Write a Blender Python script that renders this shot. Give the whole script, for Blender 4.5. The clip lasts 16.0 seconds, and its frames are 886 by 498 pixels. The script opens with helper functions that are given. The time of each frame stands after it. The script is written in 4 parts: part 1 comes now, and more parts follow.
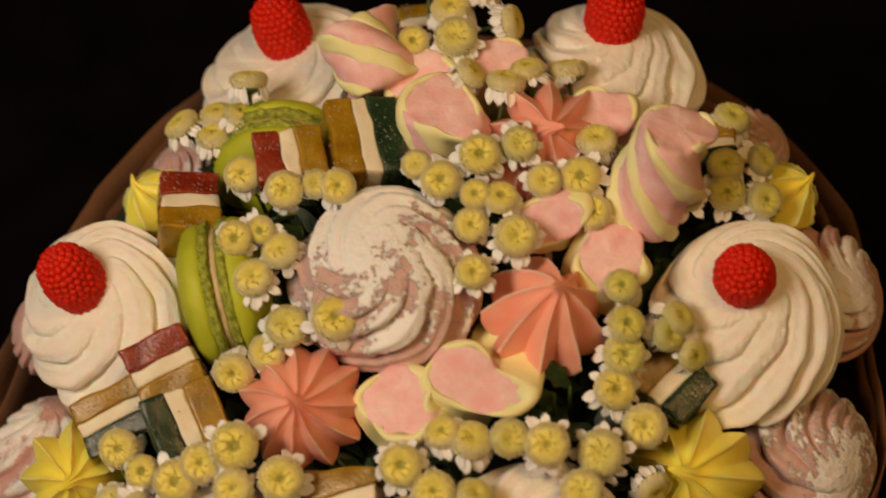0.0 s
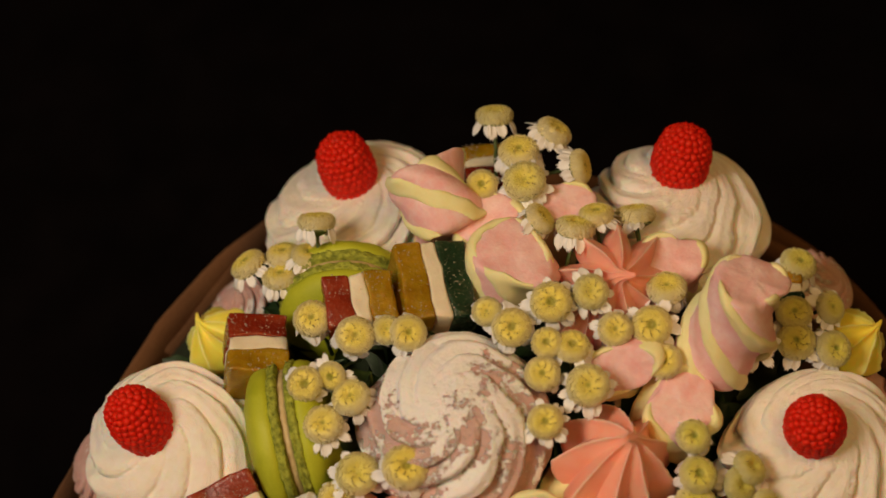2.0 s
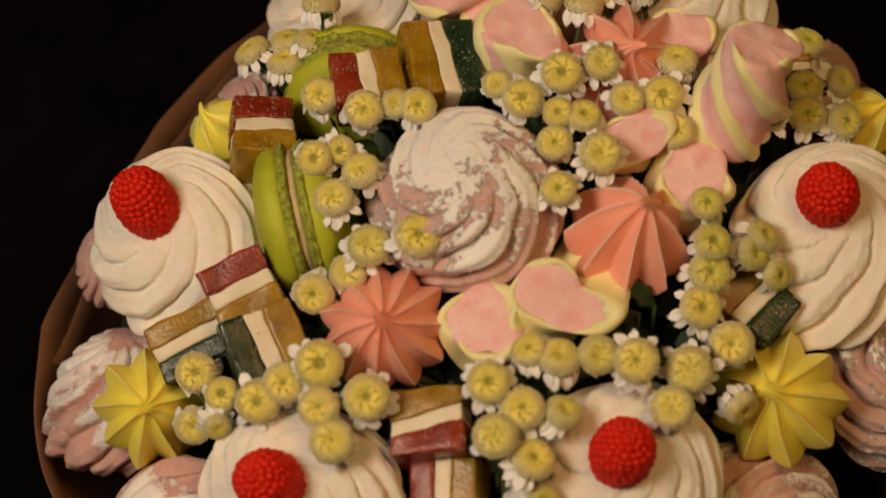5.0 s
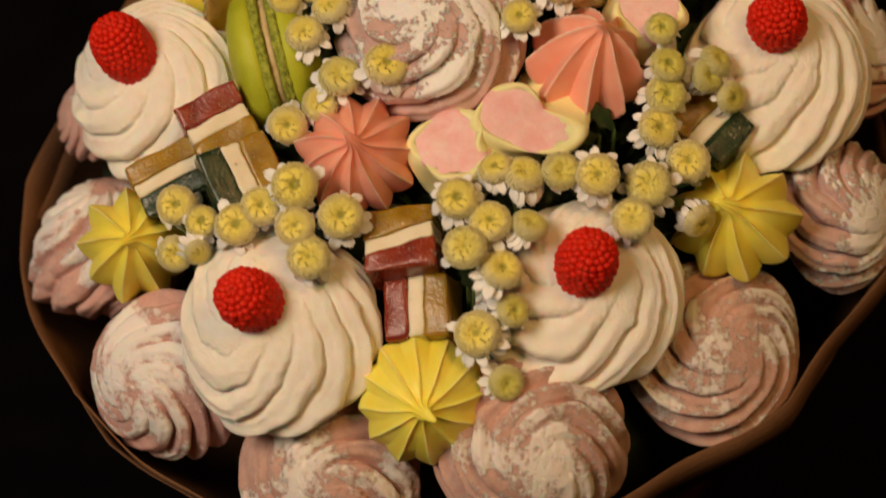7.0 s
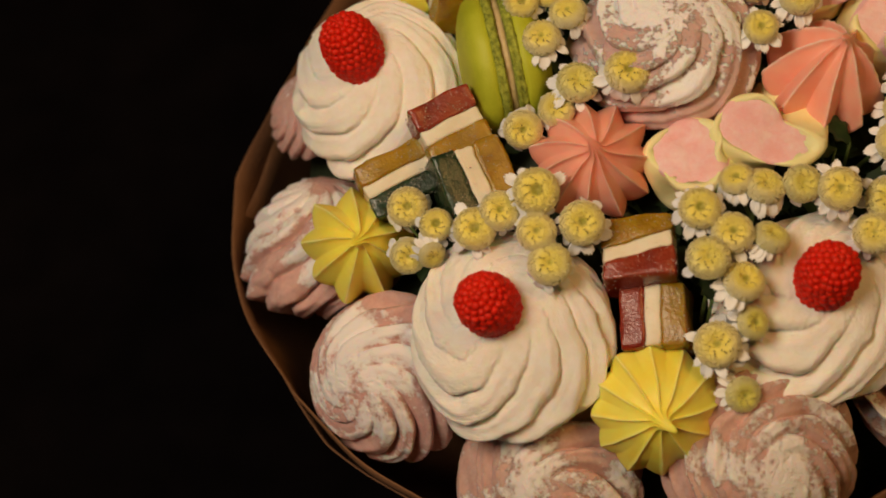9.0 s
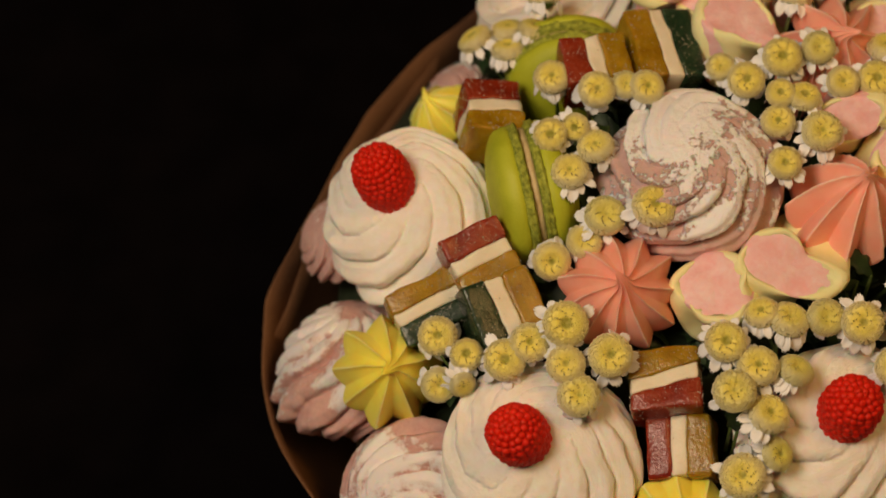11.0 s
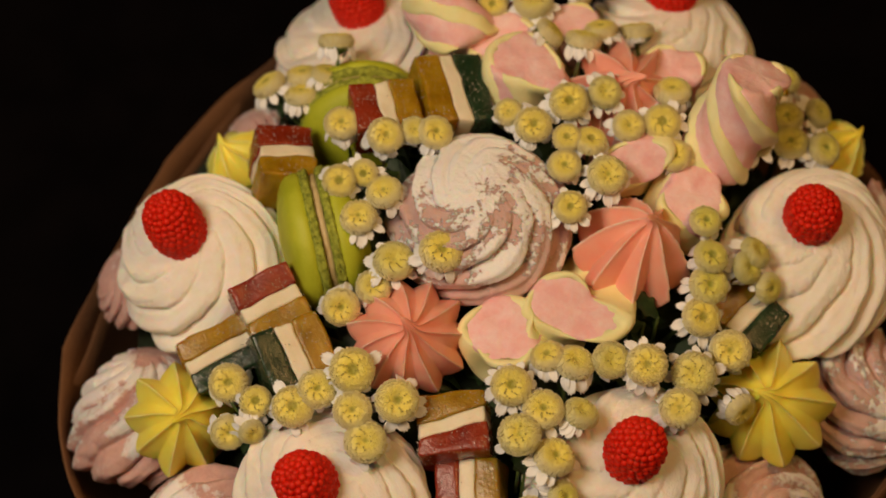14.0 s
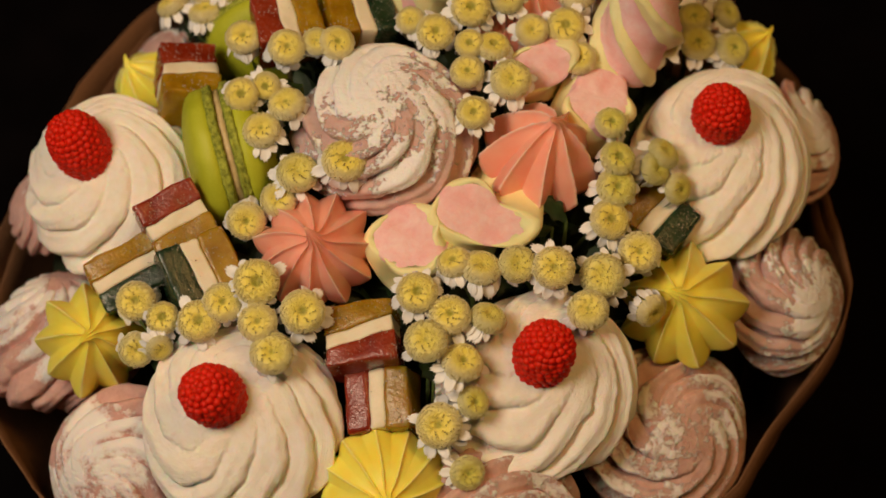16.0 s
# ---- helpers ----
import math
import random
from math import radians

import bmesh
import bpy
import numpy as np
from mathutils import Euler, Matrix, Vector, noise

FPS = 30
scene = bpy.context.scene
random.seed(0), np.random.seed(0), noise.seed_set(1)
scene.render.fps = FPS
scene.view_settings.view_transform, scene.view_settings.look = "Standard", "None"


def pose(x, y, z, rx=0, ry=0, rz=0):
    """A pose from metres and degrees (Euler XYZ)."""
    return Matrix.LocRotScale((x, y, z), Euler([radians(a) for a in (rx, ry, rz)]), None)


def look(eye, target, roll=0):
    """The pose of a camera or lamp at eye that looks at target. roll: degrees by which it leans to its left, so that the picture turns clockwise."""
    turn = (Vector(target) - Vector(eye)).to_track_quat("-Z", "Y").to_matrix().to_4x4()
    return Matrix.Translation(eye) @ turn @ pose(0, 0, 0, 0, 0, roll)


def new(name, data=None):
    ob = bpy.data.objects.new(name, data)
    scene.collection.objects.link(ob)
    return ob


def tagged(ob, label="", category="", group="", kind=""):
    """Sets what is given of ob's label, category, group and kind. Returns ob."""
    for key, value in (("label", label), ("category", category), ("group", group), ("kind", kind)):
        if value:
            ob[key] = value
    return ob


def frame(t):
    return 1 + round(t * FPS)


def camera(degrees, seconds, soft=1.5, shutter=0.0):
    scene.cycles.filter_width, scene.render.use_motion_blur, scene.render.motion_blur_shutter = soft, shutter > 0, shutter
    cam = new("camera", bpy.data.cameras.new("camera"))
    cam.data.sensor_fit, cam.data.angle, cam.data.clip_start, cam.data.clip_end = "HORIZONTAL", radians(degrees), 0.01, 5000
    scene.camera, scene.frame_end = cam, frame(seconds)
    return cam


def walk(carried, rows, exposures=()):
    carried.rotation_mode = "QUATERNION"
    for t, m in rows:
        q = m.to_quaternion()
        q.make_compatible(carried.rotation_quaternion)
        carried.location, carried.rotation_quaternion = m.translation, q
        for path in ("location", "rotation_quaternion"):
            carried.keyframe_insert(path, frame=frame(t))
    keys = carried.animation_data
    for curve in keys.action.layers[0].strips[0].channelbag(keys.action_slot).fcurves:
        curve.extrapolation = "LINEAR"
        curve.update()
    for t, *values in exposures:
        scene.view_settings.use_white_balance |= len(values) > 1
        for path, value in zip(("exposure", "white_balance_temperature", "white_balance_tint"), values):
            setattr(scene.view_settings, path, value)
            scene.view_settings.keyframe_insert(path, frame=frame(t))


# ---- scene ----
cam = camera(24.0, 16.0, soft=1.65, shutter=0.4)
cam.data.dof.use_dof, cam.data.dof.focus_distance, cam.data.dof.aperture_fstop = True, 0.722, 6.6
walk(cam, [
    (0.0, pose(0.0684, -0.3549, 0.9196, 30.563, 2.796, 3.923)),
    (0.3, pose(0.0620, -0.3527, 0.9245, 31.061, 2.824, 4.532)),
    (0.5, pose(0.0578, -0.3512, 0.9278, 31.280, 2.809, 4.104)),
    (0.7, pose(0.0550, -0.3487, 0.9292, 31.485, 2.614, 4.724)),
    (1.0, pose(0.0508, -0.3450, 0.9313, 32.239, 2.258, 4.130)),
    (1.3, pose(0.0460, -0.3394, 0.9347, 32.453, 2.007, 3.759)),
    (1.5, pose(0.0429, -0.3357, 0.9369, 32.372, 1.901, 3.964)),
    (1.7, pose(0.0417, -0.3346, 0.9364, 32.264, 2.074, 4.292)),
    (2.0, pose(0.0399, -0.3328, 0.9355, 32.332, 2.293, 4.196)),
    (2.3, pose(0.0306, -0.3334, 0.9316, 32.837, 2.189, 4.353)),
    (2.5, pose(0.0244, -0.3338, 0.9289, 32.782, 2.129, 4.699)),
    (2.7, pose(0.0225, -0.3325, 0.9285, 32.787, 1.959, 5.169)),
    (3.0, pose(0.0196, -0.3305, 0.9278, 32.866, 1.637, 4.615)),
    (3.3, pose(0.0199, -0.3343, 0.9217, 32.002, 1.619, 4.483)),
    (3.5, pose(0.0201, -0.3369, 0.9176, 32.023, 1.547, 4.096)),
    (3.7, pose(0.0192, -0.3431, 0.9151, 31.997, 1.512, 4.185)),
    (4.0, pose(0.0179, -0.3524, 0.9113, 32.022, 1.441, 3.789)),
    (4.3, pose(0.0208, -0.3625, 0.9045, 31.261, 1.676, 3.370)),
    (4.5, pose(0.0228, -0.3692, 0.9000, 31.200, 1.819, 3.354)),
    (4.7, pose(0.0237, -0.3764, 0.8973, 31.327, 1.694, 3.234)),
    (6.8, pose(0.0269, -0.4583, 0.8846, 32.594, 1.898, 1.588)),
    (7.0, pose(0.0279, -0.4632, 0.8834, 32.401, 1.755, 1.419)),
    (7.3, pose(0.0225, -0.4718, 0.8791, 31.869, 1.510, 1.210)),
    (7.5, pose(0.0190, -0.4776, 0.8762, 32.061, 1.333, 1.290)),
    (7.7, pose(0.0090, -0.4778, 0.8758, 31.629, 1.150, 0.689)),
    (8.0, pose(-0.0059, -0.4781, 0.8751, 31.800, 0.910, 1.267)),
    (8.3, pose(-0.0221, -0.4704, 0.8759, 31.441, 0.821, 2.420)),
    (8.5, pose(-0.0328, -0.4652, 0.8764, 31.939, 0.713, 2.413)),
    (8.7, pose(-0.0423, -0.4641, 0.8795, 32.341, 0.662, 1.779)),
    (9.0, pose(-0.0566, -0.4625, 0.8840, 32.402, 0.662, 2.534)),
    (9.2, pose(-0.0564, -0.4658, 0.8833, 33.103, 0.617, 2.983)),
    (11.3, pose(-0.0740, -0.4465, 0.9135, 34.059, 0.093, 2.519)),
    (11.5, pose(-0.0742, -0.4467, 0.9097, 34.579, -0.001, 2.551)),
    (11.8, pose(-0.0710, -0.4437, 0.9143, 34.712, -0.480, 2.932)),
    (12.0, pose(-0.0689, -0.4418, 0.9173, 34.988, -0.843, 2.504)),
    (12.3, pose(-0.0624, -0.4388, 0.9233, 34.637, -1.368, 2.579)),
    (12.5, pose(-0.0581, -0.4368, 0.9273, 34.700, -1.767, 2.441)),
    (12.7, pose(-0.0579, -0.4407, 0.9269, 35.053, -1.932, 2.005)),
    (13.0, pose(-0.0575, -0.4465, 0.9264, 35.380, -2.216, 1.430)),
    (13.3, pose(-0.0544, -0.4469, 0.9228, 35.539, -2.266, 1.866)),
    (13.5, pose(-0.0524, -0.4471, 0.9204, 35.323, -2.343, 1.192)),
    (13.7, pose(-0.0459, -0.4450, 0.9198, 34.804, -2.168, 0.805)),
    (14.0, pose(-0.0362, -0.4417, 0.9187, 34.457, -1.916, 0.396)),
    (14.3, pose(-0.0288, -0.4436, 0.9115, 34.241, -1.646, 0.322)),
    (14.5, pose(-0.0239, -0.4449, 0.9067, 33.979, -1.514, -0.183)),
    (14.7, pose(-0.0187, -0.4462, 0.9049, 33.985, -1.402, -0.433)),
    (15.0, pose(-0.0110, -0.4481, 0.9021, 33.956, -1.312, -0.682)),
    (15.3, pose(-0.0048, -0.4511, 0.9019, 33.922, -1.044, -1.077)),
    (15.5, pose(-0.0008, -0.4531, 0.9018, 33.994, -0.862, -1.124)),
    (15.7, pose(-0.0010, -0.4546, 0.9025, 33.790, -0.831, -1.228)),
    (16.0, pose(-0.0014, -0.4569, 0.9036, 33.648, -0.777, -1.106)),
], [(0.0, 0.02), (1.2, 0.02), (2.5, -0.10), (4.0, -0.15), (4.7, -0.10), (7.0, 0.09), (8.5, 0.02), (11.5, -0.07), (13.5, -0.07), (14.5, 0.03), (16.0, 0.04)])

# ---- light ----
world = bpy.data.worlds.new("dim_room")
world.use_nodes = True
world.node_tree.nodes["Background"].inputs[0].default_value = (1.0, 0.72, 0.46, 1)
world.node_tree.nodes["Background"].inputs[1].default_value = 0.09
scene.world = world


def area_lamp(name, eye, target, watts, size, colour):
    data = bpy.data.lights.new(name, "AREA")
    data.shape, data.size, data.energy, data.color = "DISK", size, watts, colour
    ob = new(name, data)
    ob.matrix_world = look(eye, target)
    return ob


area_lamp("room_lamp", (-0.52, -0.34, 1.18), (0, 0, 0.28), 7.0, 0.45, (1.0, 0.77, 0.555))
# second lamp is unseen, added to warm the tint on the east side
area_lamp("warm_fill", (0.43, -0.20, 1.36), (0, 0, 0.28), 3.7, 0.4, (1.0, 0.54, 0.18))

# ---- materials ----


def wire(nt, a, b):
    nt.links.new(a, b)


def node(nt, kind, **values):
    n = nt.nodes.new(kind)
    for key, value in values.items():
        n.inputs[key].default_value = value
    return n


def noise_tex(nt, vec, scale, detail=4.0, rough=0.55):
    n = node(nt, "ShaderNodeTexNoise", Scale=scale, Detail=detail, Roughness=rough)
    wire(nt, vec, n.inputs["Vector"])
    return n.outputs["Fac"]


def ramp(nt, fac, stops):
    n = nt.nodes.new("ShaderNodeValToRGB")
    for i, (at, colour) in enumerate(stops):
        e = n.color_ramp.elements[i] if i < 2 else n.color_ramp.elements.new(at)
        e.position, e.color = at, (*colour, 1) if len(colour) == 3 else colour
    wire(nt, fac, n.inputs[0])
    return n.outputs[0]


def calc(nt, op, a, b):
    n = nt.nodes.new("ShaderNodeMath")
    n.operation = op
    for i, v in enumerate((a, b)):
        if isinstance(v, (int, float)):
            n.inputs[i].default_value = v
        else:
            wire(nt, v, n.inputs[i])
    return n.outputs[0]


def blend(nt, fac, a, b):
    n = nt.nodes.new("ShaderNodeMix")
    n.data_type = "RGBA"
    for v, at in ((fac, 0), (a, 6), (b, 7)):
        if isinstance(v, tuple):
            n.inputs[at].default_value = (*v, 1)
        elif isinstance(v, (int, float)):
            n.inputs[at].default_value = v
        else:
            wire(nt, v, n.inputs[at])
    return n.outputs[2]


def surface(name, rough=0.5, sss=0.0, sss_scale=0.004, transmission=0.0, gloss=0.5):
    """A node material; gives the material, its tree, the shader and a coordinate shifted from thing to thing."""
    m = bpy.data.materials.new(name)
    m.use_nodes = True
    nt = m.node_tree
    bsdf = nt.nodes["Principled BSDF"]
    bsdf.inputs["Roughness"].default_value = rough
    bsdf.inputs["Specular IOR Level"].default_value = gloss
    bsdf.inputs["Subsurface Weight"].default_value = sss
    bsdf.inputs["Subsurface Scale"].default_value = sss_scale
    bsdf.inputs["Transmission Weight"].default_value = transmission
    tc, info = nt.nodes.new("ShaderNodeTexCoord"), nt.nodes.new("ShaderNodeObjectInfo")
    shift = nt.nodes.new("ShaderNodeVectorMath")
    shift.operation = "ADD"
    wire(nt, tc.outputs["Object"], shift.inputs[0])
    wire(nt, info.outputs["Random"], shift.inputs[1])
    return m, nt, bsdf, shift.outputs[0], tc.outputs["Object"], info.outputs["Random"]


def relief(nt, bsdf, height, distance, strength=1.0):
    b = node(nt, "ShaderNodeBump", Strength=strength, Distance=distance)
    wire(nt, height, b.inputs["Height"])
    wire(nt, b.outputs[0], bsdf.inputs["Normal"])


def mottled(name, dark, light, scale, rough=0.5, bump=0.0002, grain=900.0, **more):
    """Two tones at one scale, with a finer grain in relief."""
    m, nt, bsdf, vec, _, _ = surface(name, rough, **more)
    tone = noise_tex(nt, vec, scale)
    fine = noise_tex(nt, vec, grain, 3.0)
    mixed = calc(nt, "ADD", calc(nt, "MULTIPLY", tone, 0.75), calc(nt, "MULTIPLY", fine, 0.25))
    wire(nt, ramp(nt, mixed, [(0.35, dark), (0.65, light)]), bsdf.inputs["Base Color"])
    relief(nt, bsdf, mixed, bump)
    return m


def powdered(name, base, deep, powder, least, most, soft, lumps=0.46):
    """Pink zefir: mauve foam with icing sugar lying in patches on its top and along its crests."""
    m, nt, bsdf, vec, obj, rnd = surface(name, 0.8, sss=0.25, sss_scale=0.0018, gloss=0.25)
    big, mid, fine = noise_tex(nt, vec, 42.0, 3.0), noise_tex(nt, vec, 190.0, 6.0, 0.72), noise_tex(nt, vec, 900.0, 3.0)
    foam = ramp(nt, mid, [(0.35, deep), (0.65, base)])
    sep = nt.nodes.new("ShaderNodeSeparateXYZ")
    wire(nt, obj, sep.inputs[0])
    crest, swirl = nt.nodes.new("ShaderNodeAttribute"), nt.nodes.new("ShaderNodeAttribute")
    crest.attribute_name, swirl.attribute_name = "crest", "swirl"
    off = nt.nodes.new("ShaderNodeVectorMath")
    off.operation = "ADD"
    wire(nt, swirl.outputs["Vector"], off.inputs[0]), wire(nt, rnd, off.inputs[1])
    streak = noise_tex(nt, off.outputs[0], 5.5, 6.0, 0.7)
    up = calc(nt, "MULTIPLY", sep.outputs[2], 8.5)
    mask = calc(nt, "ADD", calc(nt, "ADD", calc(nt, "MULTIPLY", big, 1.35), calc(nt, "MULTIPLY", streak, 0.34)), up)
    clump = noise_tex(nt, vec, 460.0, 5.0, 0.7)
    mask = calc(nt, "ADD", mask, calc(nt, "MULTIPLY", clump, lumps))
    mask = calc(nt, "ADD", calc(nt, "ADD", mask, calc(nt, "MULTIPLY", mid, 0.36)), calc(nt, "MULTIPLY", crest.outputs["Fac"], 0.20))
    mask = calc(nt, "MULTIPLY", mask, 0.5)
    mask = ramp(nt, mask, [(0.5 * least, (0, 0, 0)), (0.5 * least + soft * 0.15, (0.55 * most,) * 3), (0.5 * (least + soft), (most,) * 3)])
    wire(nt, blend(nt, mask, foam, powder), bsdf.inputs["Base Color"])
    relief(nt, bsdf, calc(nt, "ADD", calc(nt, "MULTIPLY", calc(nt, "MULTIPLY", mask, calc(nt, "ADD", clump, 0.4)), 1.7 * lumps), calc(nt, "ADD", calc(nt, "MULTIPLY", mid, 0.5), calc(nt, "MULTIPLY", fine, 0.4))), 0.00045)
    return m


def piped_foam(name, dark, light, blush):
    """White zefir: matte foam, dragged into fine streaks along its ropes, torn and pitted, with a faint blush in patches."""
    m, nt, bsdf, vec, _, _ = surface(name, 0.8, sss=0.3, sss_scale=0.0013, gloss=0.25)
    swirl = nt.nodes.new("ShaderNodeAttribute")
    swirl.attribute_name = "swirl"
    drawn = nt.nodes.new("ShaderNodeVectorMath")
    drawn.operation = "MULTIPLY"
    wire(nt, swirl.outputs["Vector"], drawn.inputs[0])
    drawn.inputs[1].default_value = (26.0, 26.0, 7.0)
    streak = noise_tex(nt, drawn.outputs[0], 1.0, 5.0, 0.6)
    tone, torn, fine = noise_tex(nt, vec, 70.0, 3.0), noise_tex(nt, vec, 330.0, 5.0, 0.65), noise_tex(nt, vec, 1100.0, 3.0)
    body = ramp(nt, calc(nt, "ADD", calc(nt, "MULTIPLY", tone, 0.5), calc(nt, "MULTIPLY", torn, 0.5)), [(0.38, dark), (0.6, light)])
    stain = ramp(nt, noise_tex(nt, vec, 38.0, 3.0), [(0.52, (0, 0, 0)), (0.72, (0.55, 0.55, 0.55))])
    wire(nt, blend(nt, stain, body, blush), bsdf.inputs["Base Color"])
    pits = ramp(nt, torn, [(0.30, (0, 0, 0)), (0.42, (1, 1, 1))])
    height = calc(nt, "ADD", calc(nt, "MULTIPLY", streak, 1.1), calc(nt, "ADD", calc(nt, "MULTIPLY", torn, 1.0), calc(nt, "MULTIPLY", fine, 0.35)))
    relief(nt, bsdf, calc(nt, "ADD", height, calc(nt, "MULTIPLY", pits, 0.3)), 0.00036)
    return m


def meringue_shell(name, dark, light, crest_tone, rough):
    """Glossy baked meringue, paler along its sharp crests."""
    m, nt, bsdf, vec, _, _ = surface(name, rough, sss=0.35, sss_scale=0.005)
    tone, fine = noise_tex(nt, vec, 110.0, 4.0), noise_tex(nt, vec, 1300.0, 3.0)
    crest = nt.nodes.new("ShaderNodeAttribute")
    crest.attribute_name = "crest"
    pale = calc(nt, "MULTIPLY", crest.outputs["Fac"], calc(nt, "ADD", tone, 0.25))
    wire(nt, blend(nt, pale, ramp(nt, tone, [(0.35, dark), (0.65, light)]), crest_tone), bsdf.inputs["Base Color"])
    relief(nt, bsdf, calc(nt, "ADD", tone, calc(nt, "MULTIPLY", fine, 0.35)), 0.00015)
    return m


def camomile_disc(name, heart, middle, edge):
    """Yellow button, greener in its middle, paler and powdery towards its edge."""
    m, nt, bsdf, vec, obj, rnd = surface(name, 0.6, sss=0.6, sss_scale=0.0012)
    bsdf.inputs["Subsurface Radius"].default_value = (1.0, 1.0, 0.75)
    sep = nt.nodes.new("ShaderNodeSeparateXYZ")
    wire(nt, obj, sep.inputs[0])
    flat = nt.nodes.new("ShaderNodeCombineXYZ")
    wire(nt, sep.outputs[0], flat.inputs[0]), wire(nt, sep.outputs[1], flat.inputs[1])
    far = nt.nodes.new("ShaderNodeVectorMath")
    far.operation = "LENGTH"
    wire(nt, flat.outputs[0], far.inputs[0])
    reach = calc(nt, "ADD", calc(nt, "MULTIPLY", far.outputs["Value"], 110.0), calc(nt, "MULTIPLY", calc(nt, "SUBTRACT", rnd, 0.5), 0.18))
    body = ramp(nt, reach, [(0.07, heart), (0.20, middle), (0.44, middle), (0.90, edge)])
    body = blend(nt, ramp(nt, rnd, [(0.65, (0, 0, 0)), (0.95, (0.4, 0.4, 0.4))]), body, (0.58, 0.60, 0.13))
    wire(nt, blend(nt, ramp(nt, noise_tex(nt, vec, 420.0, 3.0), [(0.4, (0, 0, 0)), (0.7, (0.35, 0.35, 0.35))]), body, (0.80, 0.66, 0.22)), bsdf.inputs["Base Color"])
    relief(nt, bsdf, noise_tex(nt, vec, 1800.0, 2.0), 0.0002)
    return m


def kraft(name):
    m, nt, bsdf, vec, obj, _ = surface(name, 0.8)
    tone = noise_tex(nt, vec, 25.0, 5.0)
    ribs = node(nt, "ShaderNodeTexWave", Scale=90.0, Distortion=1.5)
    ribs.bands_direction = "Z"
    wire(nt, obj, ribs.inputs["Vector"])
    fibre = noise_tex(nt, vec, 700.0, 4.0)
    mixed = calc(nt, "ADD", calc(nt, "MULTIPLY", tone, 0.6), calc(nt, "MULTIPLY", fibre, 0.4))
    wire(nt, ramp(nt, mixed, [(0.35, (0.120, 0.052, 0.021)), (0.65, (0.200, 0.096, 0.040))]), bsdf.inputs["Base Color"])
    relief(nt, bsdf, calc(nt, "ADD", fibre, calc(nt, "MULTIPLY", ribs.outputs["Fac"], 0.15)), 0.0003)
    return m


def jelly(name, dark, light):
    m, nt, bsdf, vec, _, _ = surface(name, 0.26, sss=0.4, sss_scale=0.006, transmission=0.30, gloss=0.5)
    tone, grit = noise_tex(nt, vec, 130.0, 4.0), noise_tex(nt, vec, 800.0, 3.0)
    body = ramp(nt, tone, [(0.3, dark), (0.7, light)])
    dust = ramp(nt, calc(nt, "ADD", calc(nt, "MULTIPLY", grit, 0.7), calc(nt, "MULTIPLY", tone, 0.3)), [(0.52, (0, 0, 0)), (0.74, (0.15, 0.15, 0.15))])
    wire(nt, blend(nt, dust, body, (0.75, 0.66, 0.5)), bsdf.inputs["Base Color"])
    relief(nt, bsdf, calc(nt, "ADD", grit, calc(nt, "MULTIPLY", tone, 0.5)), 0.00025)
    return m


WHITE = piped_foam("white_zefir_foam", (0.92, 0.875, 0.775), (0.97, 0.94, 0.88), (0.94, 0.83, 0.74))
PINK = powdered("patchily_dusted_zefir_foam", (0.69, 0.465, 0.405), (0.56, 0.345, 0.29), (0.92, 0.90, 0.87), 1.55, 0.88, 0.12, 0.64)
PINK_VEIL = powdered("veiled_zefir_foam", (0.71, 0.46, 0.42), (0.58, 0.345, 0.31), (0.92, 0.91, 0.91), 1.37, 0.92, 0.13, 0.38)
PINK_HEAVY = powdered("thickly_dusted_zefir_foam", (0.71, 0.505, 0.475), (0.59, 0.40, 0.365), (0.98, 0.98, 0.99), 1.56, 1.0, 0.06, 0.84)
RED = mottled("raspberry_jelly", (0.64, 0.014, 0.004), (0.76, 0.024, 0.006), 300.0, 0.46, 0.0001, 2500.0, sss=0.6, sss_scale=0.003, gloss=0.2)
CORAL = meringue_shell("coral_meringue", (1.0, 0.405, 0.295), (1.0, 0.485, 0.37), (1.0, 0.82, 0.73), 0.30)
YELLOW = meringue_shell("yellow_meringue", (0.99, 0.83, 0.09), (1.0, 0.90, 0.16), (1.0, 0.93, 0.46), 0.42)
GREEN = mottled("pistachio_shell", (0.41, 0.47, 0.016), (0.53, 0.59, 0.036), 60.0, 0.6, 0.0001, 1600.0)
FOOT = mottled("pistachio_foot", (0.14, 0.18, 0.012), (0.50, 0.56, 0.07), 480.0, 0.8, 0.0014, 1800.0)
CREAM = mottled("vanilla_cream", (0.55, 0.42, 0.20), (0.68, 0.55, 0.30), 300.0, 0.6, 0.0003)
MALLOW = mottled("pink_marshmallow", (0.91, 0.49, 0.50), (0.97, 0.70, 0.70), 130.0, 0.7, 0.0007, 700.0, sss=0.15)
STRIPE = mottled("lemon_marshmallow", (0.90, 0.84, 0.40), (0.95, 0.91, 0.53), 120.0, 0.65, 0.0002, 1100.0, sss=0.15)
LAYERS = {
    "red": jelly("red_jelly", (0.26, 0.022, 0.008), (0.44, 0.060, 0.017)),
    "amber": jelly("amber_jelly", (0.34, 0.185, 0.004), (0.60, 0.37, 0.014)),
    "green": jelly("green_jelly", (0.012, 0.038, 0.017), (0.034, 0.080, 0.033)),
    "cream": mottled("milk_jelly", (0.80, 0.73, 0.55), (0.88, 0.82, 0.66), 200.0, 0.5, 0.0003, 1200.0, sss=0.15),
}
SUGAR = mottled("sugar_crystal", (0.75, 0.68, 0.56), (0.9, 0.85, 0.75), 800.0, 0.12, transmission=0.55)
